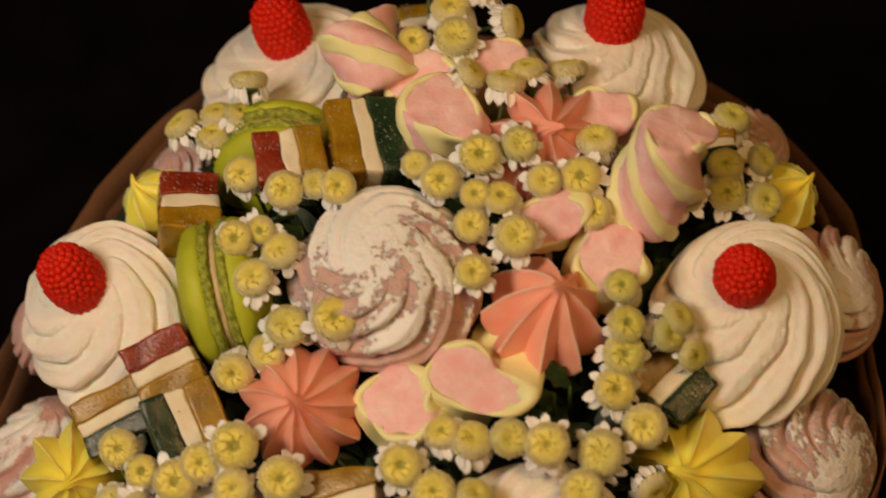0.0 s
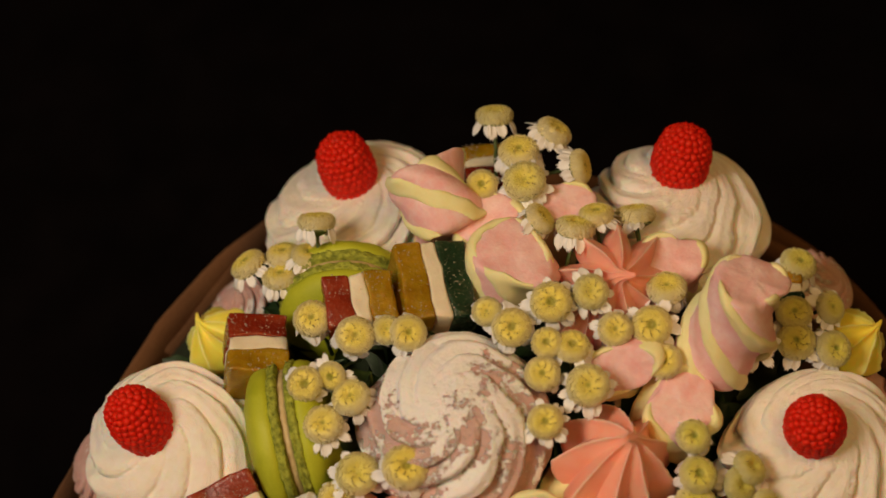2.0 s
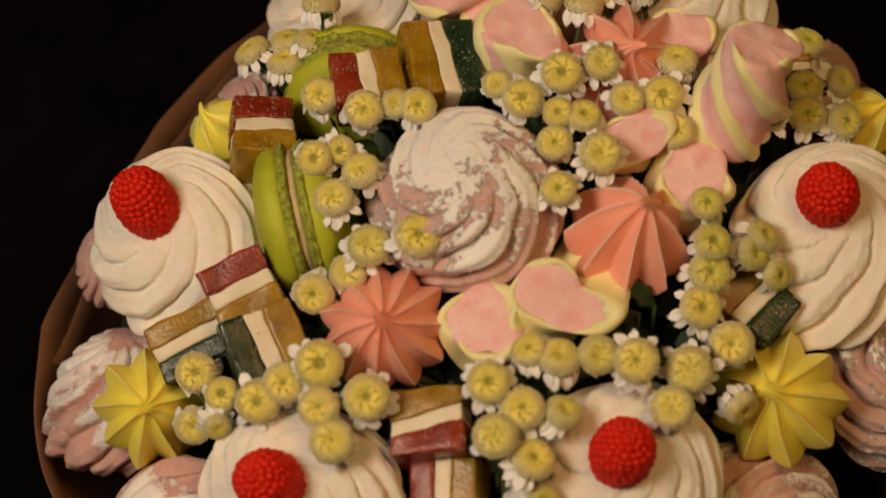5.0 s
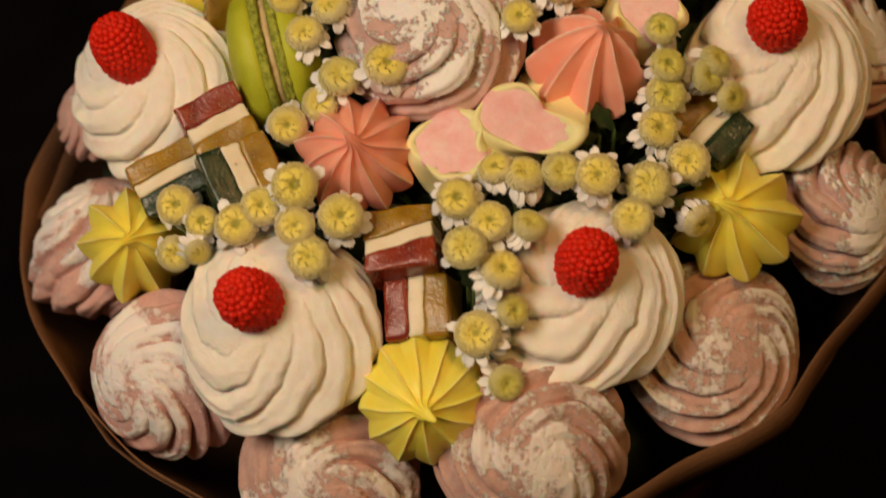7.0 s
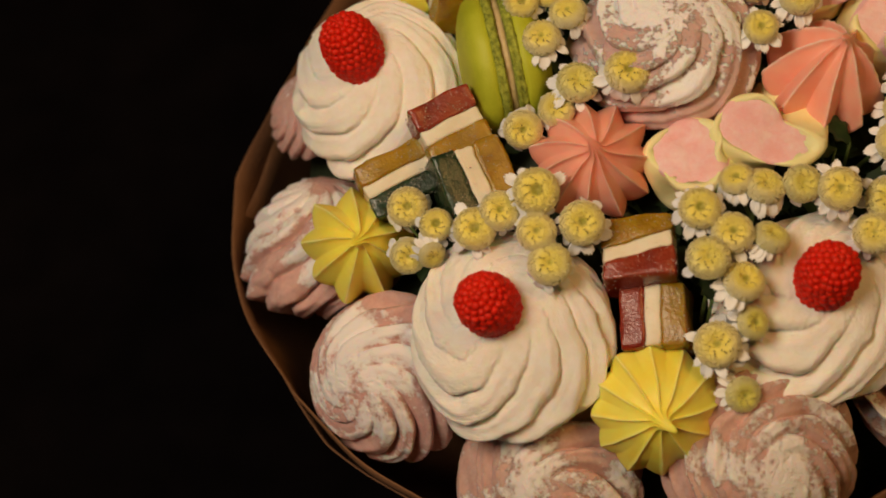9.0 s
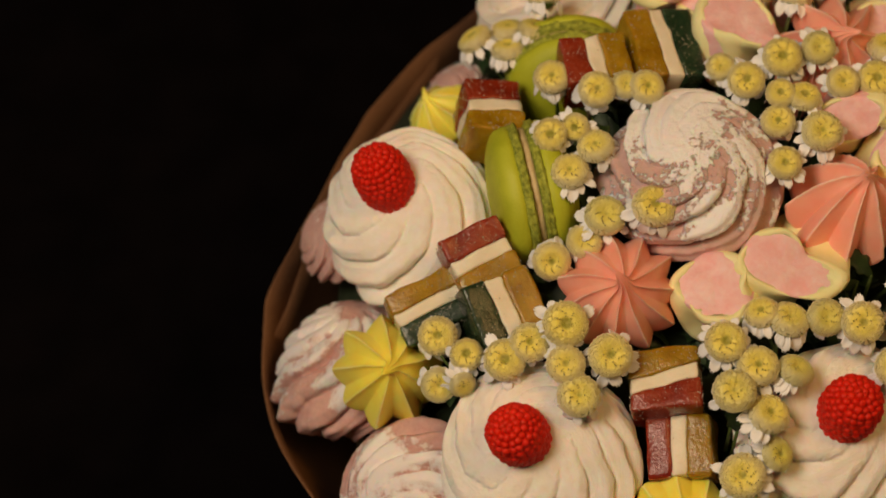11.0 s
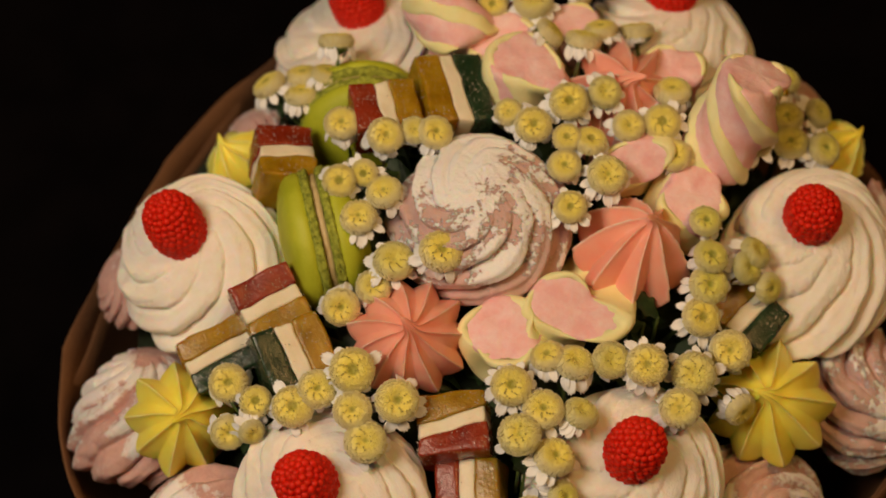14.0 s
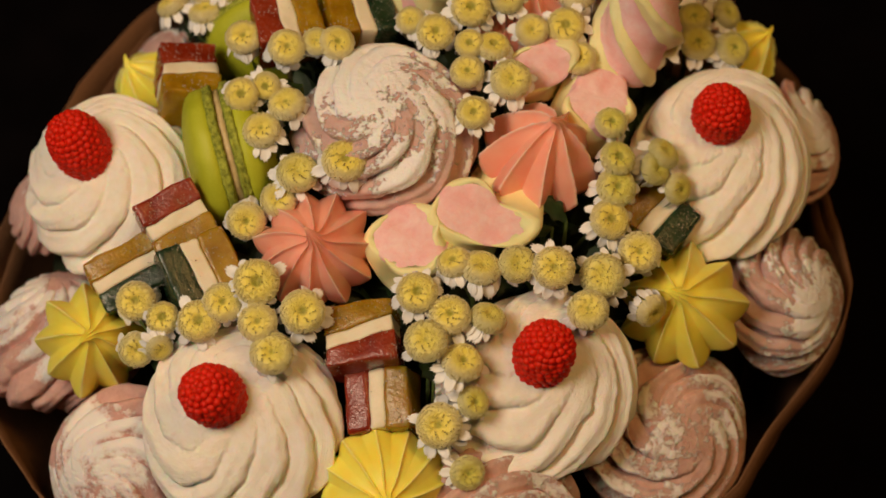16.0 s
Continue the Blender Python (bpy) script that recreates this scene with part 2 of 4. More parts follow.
DISC = camomile_disc("camomile_disc", (0.33, 0.33, 0.025), (0.91, 0.80, 0.15), (0.97, 0.92, 0.56))
THROAT = mottled("floret_throat", (0.10, 0.065, 0.012), (0.20, 0.13, 0.02), 900.0, 0.8)
LIME_DISC = camomile_disc("unripe_camomile_disc", (0.26, 0.32, 0.03), (0.74, 0.72, 0.13), (0.91, 0.89, 0.47))
PETAL = mottled("camomile_petal", (0.88, 0.90, 0.91), (0.93, 0.95, 0.96), 400.0, 0.55, 0.0001, 2000.0)
STEM = mottled("green_stem", (0.05, 0.09, 0.02), (0.10, 0.15, 0.035), 300.0, 0.55)
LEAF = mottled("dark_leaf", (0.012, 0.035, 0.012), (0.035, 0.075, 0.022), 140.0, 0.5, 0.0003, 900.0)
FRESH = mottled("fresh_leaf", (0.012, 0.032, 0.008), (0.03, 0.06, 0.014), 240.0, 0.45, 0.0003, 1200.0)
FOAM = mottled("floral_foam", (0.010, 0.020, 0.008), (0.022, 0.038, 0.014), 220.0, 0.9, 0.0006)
SKEWER = mottled("bamboo", (0.45, 0.32, 0.17), (0.58, 0.43, 0.25), 300.0, 0.6)
KRAFT = kraft("kraft_paper")
MAROON = mottled("maroon_card", (0.20, 0.022, 0.032), (0.26, 0.03, 0.04), 60.0, 0.6)
CLOTH = mottled("black_cloth", (0.0034, 0.0028, 0.0032), (0.0058, 0.0046, 0.0052), 30.0, 0.95, 0.0008, 1500.0, gloss=0.0)

# ---- meshes ----


def wobble(p, scale, seed=0.0):
    return noise.noise(Vector((p[0] * scale + seed, p[1] * scale - seed, p[2] * scale + 0.37 * seed)))


def mesh_of(name, verts, faces, material, smooth=True):
    me = bpy.data.meshes.new(name)
    me.from_pydata([tuple(v) for v in verts], [], faces)
    me.materials.append(material)
    if smooth:
        me.polygons.foreach_set("use_smooth", [True] * len(me.polygons))
    me.update()
    return me


def part(name, mesh, parent, label="", m=None):
    ob = new(name, mesh)
    ob.parent = parent
    if m is not None:
        ob.matrix_basis = m
    return tagged(ob, label)


def thing(name, m, label, category, group=""):
    ob = new(name)
    ob.empty_display_size = 0.01
    ob.matrix_basis = m
    return tagged(ob, label, category, group)


def rings_mesh(name, rings, material, cap_first=True, cap_last=True):
    """Closed rings of equal count, one after another, joined to a skin."""
    n = len(rings[0])
    verts = [v for ring in rings for v in ring]
    faces = []
    for i in range(len(rings) - 1):
        for j in range(n):
            k = (j + 1) % n
            faces.append((i * n + j, (i + 1) * n + j, (i + 1) * n + k, i * n + k))
    if cap_first:
        verts.append(np.mean(rings[0], axis=0))
        faces += [(len(verts) - 1, j, (j + 1) % n) for j in range(n)]
    if cap_last:
        verts.append(np.mean(rings[-1], axis=0))
        last = (len(rings) - 1) * n
        faces += [(len(verts) - 1, last + (j + 1) % n, last + j) for j in range(n)]
    return mesh_of(name, verts, faces, material)


def lathe(name, profile, count, material, rough=0.0, scale=400.0, seed=0.0):
    """Turns (radius, height) pairs about the z axis, uneven by rough metres."""
    rings = []
    for r, z in profile:
        ring = []
        for j in range(count):
            a = 2 * math.pi * j / count
            p = np.array((r * math.cos(a), r * math.sin(a), z))
            if rough:
                p *= 1 + rough * wobble(p, scale, seed) / max(np.linalg.norm(p), 1e-4)
            ring.append(p)
        rings.append(ring)
    return rings_mesh(name, rings, material)


def tube(name, points, radii, material, sides=8):
    """A round strand along points."""
    points = [Vector(p) for p in points]
    rings = []
    for i, p in enumerate(points):
        way = (points[min(i + 1, len(points) - 1)] - points[max(i - 1, 0)]).normalized()
        q = way.to_track_quat("Z", "Y")
        rings.append([np.array(p + q @ Vector((radii[i] * math.cos(2 * math.pi * j / sides), radii[i] * math.sin(2 * math.pi * j / sides), 0))) for j in range(sides)])
    return rings_mesh(name, rings, material)


def aimed(x, y, z, way, spin=0.0):
    """A pose at a place, its z axis along way."""
    return Matrix.Translation((x, y, z)) @ Vector(way).to_track_quat("Z", "Y").to_matrix().to_4x4() @ pose(0, 0, 0, 0, 0, spin)


def skewer(parent, m, reach):
    """The bamboo stick that holds a sweet in the foam, straight down."""
    down = m.to_3x3().inverted() @ Vector((0, 0, -1))
    part("skewer", tube("skewer", [down * 0.004, down * reach], [0.0014, 0.0012], SKEWER, 6), parent, "bamboo skewer")


# ---- setting ----
def ground_sheet():
    n, half = 60, 1.2
    verts = []
    for i in range(n + 1):
        for j in range(n + 1):
            x, y = half * (2 * i / n - 1), half * (2 * j / n - 1)
            verts.append((x, y, 0.004 * wobble((x, y, 0), 3.0, 4.0)))
    faces = [(i * (n + 1) + j, (i + 1) * (n + 1) + j, (i + 1) * (n + 1) + j + 1, i * (n + 1) + j + 1) for i in range(n) for j in range(n)]
    tagged(new("floor", mesh_of("floor", verts, faces, CLOTH)), "black cloth spread flat under the bouquet box", "floor", kind="structure")


def slab(name, lo, hi, label, category):
    bm = bmesh.new()
    bmesh.ops.create_cube(bm, size=1.0)
    for v in bm.verts:
        v.co = Vector([lo[k] + (v.co[k] + 0.5) * (hi[k] - lo[k]) for k in range(3)])
    me = bpy.data.meshes.new(name)
    bm.to_mesh(me), bm.free()
    me.materials.append(CLOTH)
    tagged(new(name, me), label, category, kind="structure")


ground_sheet()
slab("wall_north", (-1.2, 1.2, -0.02), (1.2, 1.25, 2.2), "black backdrop cloth wall", "wall")
slab("wall_south", (-1.2, -1.25, -0.02), (1.2, -1.2, 2.2), "black backdrop cloth wall", "wall")
slab("wall_east", (1.2, -1.25, -0.02), (1.25, 1.25, 2.2), "black backdrop cloth wall", "wall")
slab("wall_west", (-1.25, -1.25, -0.02), (-1.2, 1.25, 2.2), "black backdrop cloth wall", "wall")
slab("ceiling", (-1.25, -1.25, 2.2), (1.25, 1.25, 2.25), "dark ceiling", "ceiling")


def foam_height(x, y):
    return 0.287 - 3.5 * (x * x + y * y) + 0.12 * y


def gift_box():
    box = thing("gift_box", pose(0.02, -0.005, 0), "round maroon card box under the wrapped bouquet", "box")
    side = part("side", lathe("side", [(0.098, 0.0), (0.1, 0.002), (0.1, 0.148), (0.0995, 0.15), (0.096, 0.15), (0.096, 0.004), (0.0, 0.004)], 96, MAROON), box)
    part("rim_band", lathe("rim_band", [(0.1005, 0.118), (0.102, 0.118), (0.102, 0.1515), (0.1005, 0.1515)], 96, MAROON), side)


# assumed, unseen dome: blocks light under the sweets and carries their skewers
def foam_block():
    rings = []
    for i in range(21):
        r = 0.136 * i / 20
        rings.append([np.array((r * math.cos(a), r * math.sin(a), foam_height(r * math.cos(a), r * math.sin(a)) + 0.003 * wobble((r * math.cos(a), r * math.sin(a), 0), 90))) for a in np.linspace(0, 2 * math.pi, 72, endpoint=False)])
    for r, z in ((0.128, 0.17), (0.094, 0.13), (0.092, 0.006)):
        rings.append([np.array((0.014 + r * math.cos(a), r * math.sin(a) - 0.003, z)) for a in np.linspace(0, 2 * math.pi, 72, endpoint=False)])
    ob = tagged(new("floral_foam", rings_mesh("floral_foam", rings, FOAM)), "unseen dark green domed floral foam block inside the box, added to block light", "foam")
    return ob


# the rim's reach from the middle and its height, round its course
RIM = (0.1621, 0.0067, -0.0119, 0.0038, 0.0085, 0.0025, 0.0016, -0.0017, 0.002, -0.0022, -0.0027)
RIM_TOP = (0.2389, 0.0026, 0.0054, -0.0043, -0.0064)
# where sweets press the paper outward: the way, the height's share, by how much
PRESSED = ((3.50, 0.90, 0.0052), (4.43, 0.72, 0.0085), (4.96, 0.90, 0.0065), (5.45, 0.88, 0.0050), (6.02, 0.93, 0.0065), (3.96, 0.84, 0.0035))


def course(terms, a):
    return terms[0] + sum(terms[2 * k - 1] * math.cos(k * a) + terms[2 * k] * math.sin(k * a) for k in range(1, len(terms) // 2 + 1))


def paper_wrap():
    """Kraft paper gathered round the sweets: a flared collar with folds and a crooked rim."""
    wrap = thing("paper_wrap", pose(0, 0, 0), "brown kraft paper collar folded round the bouquet", "wrapping paper")

    def collar(count, phase, lift, out):
        rings = []
        for side in (0, 1):
            steps = range(13) if side == 0 else range(12, -1, -1)
            for i in steps:
                s = i / 12
                ring = []
                for j in range(count):
                    a = 2 * math.pi * j / count
                    # the rim dips at the front, on the east side
                    dip = math.exp(-(((a - 5.3) / 0.55) ** 2))
                    far = course(RIM, a) - 0.0050 * dip
                    # nearly flat facets between the folds
                    u = (a * 11 / (2 * math.pi) + phase) % 1.0
                    far *= 1 + 0.4 * (math.cos(math.pi / 11) / math.cos((u - 0.5) * 2 * math.pi / 11) * 1.0 - 1)
                    # the front stands up steeper and a little higher
                    front = math.exp(-(((a - 5.35) / 0.75) ** 2))
                    top = course(RIM_TOP, a) - 0.018 * dip + lift + 0.0015 * math.sin(5 * a + phase)
                    r = 0.1 + (far + out - 0.1) * min(1.0, s / (1 - 0.08 * front)) ** 0.62 + 0.004 * math.sin(math.pi * s)
                    r += sum(h * math.exp(-(((a - w) / 0.19) ** 2) - ((s - at) / 0.24) ** 2) for w, at, h in PRESSED)
                    z = 0.105 + (top - 0.105) * s
                    r += 0.003 * s * wobble((math.cos(a), math.sin(a), z * 6), 5.0, phase) + (0.0 if side == 0 else -0.0007)
                    ring.append(np.array((0.012 * (1 - s) + r * math.cos(a), r * math.sin(a), z)))
                rings.append(ring)
        return rings_mesh("collar", rings, KRAFT, False, False)

    part("inner_sheet", collar(220, 0.3, 0.0, 0.0), wrap)
    part("outer_sheet", collar(220, 2.1, -0.010, -0.003), wrap)


gift_box()
foam_block()
paper_wrap()

# ---- sweets ----


def swirl_mesh(name, radius, height, lean, oval, lobes, turn, depth, even, seed, material, start=0.12, full=1.0):
    """A piped swirl: a flattened dome whose overlapping ropes wind outward from the tip, with sharp creases and torn lips. lean: where the tip lies off the middle."""
    rings, crest, winding, count, steps = [], [], [], 300, 104
    for i in range(1, steps + 1):
        s = i / steps
        a = s * math.pi * 0.68
        base_r = radius * math.sin(a) ** 0.92
        base_z = height * math.cos(a) ** full if a < math.pi / 2 else 0.75 * radius * math.cos(a)
        if a > math.pi / 2:
            base_r *= 1 - 0.40 * ((a - math.pi / 2) / (0.18 * math.pi)) ** 1.5
        nr, nz = math.sin(a) * height, math.cos(a) * radius
        ln = math.hypot(nr, nz)
        nr, nz = nr / ln, nz / ln
        slide = max(0.0, math.cos(min(a, math.pi / 2))) ** 1.3
        ring = []
        for j in range(count):
            th = 2 * math.pi * j / count
            p0 = (base_r * math.cos(th), base_r * math.sin(th), base_z)
            bend = 0.62 * wobble(p0, 34.0, seed) + 0.16 * wobble(p0, 120.0, seed)
            u = lobes * (th / (2 * math.pi) + turn * (s ** 0.8)) + bend
            rope = math.floor(u) % lobes
            u %= 1.0
            ridge = 1.72 * (u ** 0.62) * ((1 - u) ** 0.30)
            # each rope carries the finer ribs of the nozzle
            ridge += 0.07 * math.sin(2 * math.pi * (2 * u + 0.31 * rope)) * min(1.0, 4 * u * (1 - u))
            grow = min(1.0, max(0.0, s - start) * 2.6) * max(0.2, 1 + even * wobble(p0, 38.0, seed + 7)) * (0.86 + 0.28 * math.sin(2.1 * rope + seed) ** 2)
            crest.append((ridge - 0.6) * min(1.0, 3 * s))
            turned = th + 2 * math.pi * turn * (s ** 0.8)
            near = min(1.0, 2.5 * s)
            winding += [near * math.cos(turned), near * math.sin(turned), 0.55 * s + seed]
            torn = max(0.0, u - 0.62) * 2.6
            d = depth * radius * (ridge - 0.72) * grow
            d += radius * (0.055 * wobble(p0, 42.0, seed + 3) + 0.006 * wobble(p0, 210.0, seed) + (0.002 + 0.020 * torn) * wobble(p0, 520.0, seed) + (0.001 + 0.008 * torn) * wobble(p0, 1300.0, seed))
            r, z = base_r + nr * d, base_z + nz * d
            ring.append(np.array((r * math.cos(th) * oval + lean[0] * slide, r * math.sin(th) / oval + lean[1] * slide, z)))
        rings.append(ring)
    me = rings_mesh(name, rings, material)
    layer = me.attributes.new("crest", "FLOAT", "POINT")
    layer.data.foreach_set("value", crest + [0.0, 0.0])
    layer = me.attributes.new("swirl", "FLOAT_VECTOR", "POINT")
    layer.data.foreach_set("vector", winding + [0.0] * 6)
    return me


def white_zefir(m, radius, height, lean_x, lean_y, oval, depth, full, seed):
    z = thing("zefir", m, "white piped zefir with swirled ridges, matte and creamy", "zefir", "white zefirs")
    part("swirl", swirl_mesh("swirl", radius, height, (lean_x, lean_y), oval, 8, 0.70, 1.20 * depth, 0.8, seed * 0.13, WHITE, 0.14, full), z)
    skewer(z, m, 0.05)


def pink_zefir(m, radius, height, dust, lobes, turn, seed, oval=1.0):
    z = thing("zefir", m, "mauve pink zefir %s icing sugar" % ("thinly streaked with", "veiled with", "thickly dusted with")[dust], "zefir", "pink zefirs")
    part("swirl", swirl_mesh("swirl", radius, height, (0, 0), oval, lobes, turn, 2.4 / lobes, 0.7, seed * 0.17, (PINK, PINK_VEIL, PINK_HEAVY)[dust], 0.08 if lobes > 10 else 0.14), z)
    skewer(z, m, 0.05)


RASPBERRY = {}


def raspberry(m):
    """A jelly raspberry: a thimble set all over with small beads."""
    if not RASPBERRY:
        prof = [(0.0086, -0.003), (0.0098, 0.0), (0.0104, 0.004), (0.0104, 0.008), (0.0098, 0.012), (0.0084, 0.0155), (0.006, 0.018), (0.003, 0.0192), (0.0008, 0.0195)]
        RASPBERRY["core"] = lathe("core", [(r * 0.965, z - 0.0005) for r, z in prof], 40, RED)
        bead = bmesh.new()
        bmesh.ops.create_icosphere(bead, subdivisions=2, radius=1.0)
        bv, bf = np.array([v.co[:] for v in bead.verts]), [tuple(v.index for v in f.verts) for f in bead.faces]
        bead.free()
        verts, faces, rng = [], [], random.Random(5)
        spots, z = [], -0.0012
        table = [(prof[i], prof[i + 1]) for i in range(len(prof) - 1)]
        length = 0.0
        for (r0, z0), (r1, z1) in table:
            seg = math.hypot(r1 - r0, z1 - z0)
            while length < seg:
                k = length / seg
                spots.append((r0 + (r1 - r0) * k, z0 + (z1 - z0) * k))
                length += 0.0024
            length -= seg
        for row, (r, z) in enumerate(spots):
            n = max(1, round(2 * math.pi * r / 0.0028))
            for k in range(n):
                a = 2 * math.pi * (k + 0.5 * (row % 2)) / n + rng.uniform(-0.05, 0.05)
                size = 0.00157 * rng.uniform(0.85, 1.15)
                r_in = r - 0.0011
                base = len(verts)
                verts += [tuple(v * size + (r_in * math.cos(a), r_in * math.sin(a), z + rng.uniform(-0.0003, 0.0003))) for v in bv]
                faces += [tuple(base + i for i in f) for f in bf]
        RASPBERRY["skin"] = mesh_of("beaded_skin", verts, faces, RED)
    b = thing("jelly_raspberry", m, "bright red jelly raspberry set on a white zefir", "candy", "jelly raspberries")
    part("core", RASPBERRY["core"], b)
    tagged(part("beaded_skin", RASPBERRY["skin"], b, "round red jelly beads"), kind="stuff")


def meringue(m, radius, height, colour, points, rounded, seed):
    """A star-piped kiss: sharp ribs run from a drawn-out tip to the points of the star."""
    material = CORAL if colour == "coral" else YELLOW
    rings, crest, count, steps = [], [], points * 30, 44
    lean = random.Random(seed).uniform(0, 6.28)
    valley = (0.0062 if colour == "coral" else 0.0042) if rounded else 0.0030 if colour == "coral" else 0.0007
    for i in range(1, steps + 1):
        s = i / steps
        if s < 0.8:
            q = s / 0.8
            base_r, base_z = radius * q, height * (0.92 * (1 - q ** 1.7) ** 0.9 + 0.0)
        else:
            q = (s - 0.8) / 0.2
            base_r, base_z = radius * (1 - 0.22 * q), -0.009 * q
        ring = []
        for j in range(count):
            th = 2 * math.pi * j / count
            q = min(1.0, s / 0.8)
            wind = (0.06 if colour == "yellow" else 0.22) * (1 - q) + 0.05 * wobble((math.cos(th), math.sin(th), q), 2.0, seed)
            u = ((th + wind) * points / (2 * math.pi)) % 1.0
            # sharp crests, hollow valleys, blunt ends
            vee = 1 - math.sin(math.pi * u)
            rib = vee ** 7
            blunt = 0.75 if rounded and colour == "coral" else 0.45
            lobe = blunt * abs(math.cos(math.pi * u)) ** 0.8 + (1 - blunt) * vee ** 0.8
            cut = (0.31 if colour == "coral" else 0.22) if rounded else 0.19 if colour == "coral" else 0.11
            crest.append(vee ** 11 * min(1.0, 3 * q) * (1.0 if s < 0.85 else 0.0))
            size = 1 + 0.08 * wobble((math.cos(th), math.sin(th), 0), 1.6, seed)
            r = base_r * size * (1 - cut * q ** (1.4 if rounded or colour == "coral" else 2.6) * (1 - lobe))
            fade = min(1, 4 * q) * (1 if s < 0.8 else 1 - (s - 0.8) * 5)
            z = base_z + ((0.0021 if colour == "coral" or rounded else 0.0016) * rib - valley * (1 - vee) * q) * fade
            z += 0.0006 * wobble((r * math.cos(th), r * math.sin(th), z), 120.0, seed)
            tip = math.exp(-((q / 0.10) ** 2))
            z += 0.26 * radius * tip
            bend = 0.25 * radius * tip ** 2
            ring.append(np.array((r * math.cos(th) + bend * math.cos(lean), r * math.sin(th) + bend * math.sin(lean), z)))
        rings.append(ring)
    k = thing("meringue", m, f"{colour} star-piped meringue kiss with a drawn-out tip", "meringue", f"{colour} meringues")
    kiss = part("kiss", rings_mesh("kiss", rings, material), k)
    kiss.data.attributes.new("crest", "FLOAT", "POINT").data.foreach_set("value", crest + [0.0, 0.0])
    skewer(k, m, 0.05)


def macaron(m, radius):
    mac = thing("macaron", m, "pistachio green macaron with ruffled feet, stood on edge", "macaron", "macarons")
    for side in (1, -1):
        flip = pose(0, 0, 0, 0 if side > 0 else 180)
        prof = [(radius * 0.96, 0.0044), (radius * 0.99, 0.0050), (radius * 1.0, 0.0066), (radius * 0.97, 0.0092), (radius * 0.90, 0.0112), (radius * 0.78, 0.0130), (radius * 0.6, 0.0146), (radius * 0.35, 0.0157), (radius * 0.1, 0.0161)]
        shell = part("shell", lathe("shell", prof, 90, GREEN, 0.0004, 160.0, 3.0 * side), mac, "smooth green shell", flip)
        foot = []
        for i, (k, z) in enumerate(((0.86, 0.0013), (0.95, 0.0013), (0.98, 0.0017), (0.995, 0.0023), (0.98, 0.0029), (0.995, 0.0036), (0.985, 0.0042), (0.96, 0.0048))):
            ring = []
            for j in range(150):
                a = 2 * math.pi * j / 150
                p = (k * math.cos(a), k * math.sin(a), z * 60)
                r = radius * k * 1.015 + 0.0009 * wobble(p, 9.0, 5 * side) + 0.0009 * wobble(p, 24.0, side)
                ring.append(np.array((r * math.cos(a), r * math.sin(a), z + 0.0003 * wobble(p, 14.0, 2.0))))
            foot.append(ring)
        part("foot", rings_mesh("foot", foot, FOOT), shell, "crumbly ruffled foot")
    fill = [(radius * 0.5, 0.0017), (radius * 0.88, 0.0016), (radius * 0.92, 0.001), (radius * 0.93, 0.0), (radius * 0.92, -0.001), (radius * 0.88, -0.0016), (radius * 0.5, -0.0017)]
    part("filling", lathe("filling", fill, 80, CREAM, 0.0006, 300.0), mac, "cream filling")
    skewer(mac, m, 0.04)


def soft_box(name, lo, hi, round_off, material, rough, seed):
    """A cut block with rounded edges and uneven faces."""
    n = 9
    half = [(hi[k] - lo[k]) / 2 for k in range(3)]
    mid = Vector([(hi[k] + lo[k]) / 2 for k in range(3)])
    bm = bmesh.new()
    bmesh.ops.create_cube(bm, size=2.0)
    bmesh.ops.subdivide_edges(bm, edges=bm.edges[:], cuts=n, use_grid_fill=True)
    for v in bm.verts:
        p = Vector([math.copysign(1 - (1 - abs(c)) ** 1.8, c) * h for c, h in zip(v.co, half)])
        core = Vector([max(-h + round_off, min(h - round_off, c)) for c, h in zip(p, half)])
        d = p - core
        p = core + d.normalized() * round_off if d.length > 1e-9 else p
        v.co = mid + p + Vector([rough * wobble(p + mid, 120.0, seed + 9 * k) + 0.4 * rough * wobble(p + mid, 500.0, seed + k) for k in range(3)])
    me = bpy.data.meshes.new(name)
    bm.to_mesh(me), bm.free()
    me.materials.append(material)
    me.polygons.foreach_set("use_smooth", [True] * len(me.polygons))
    return me


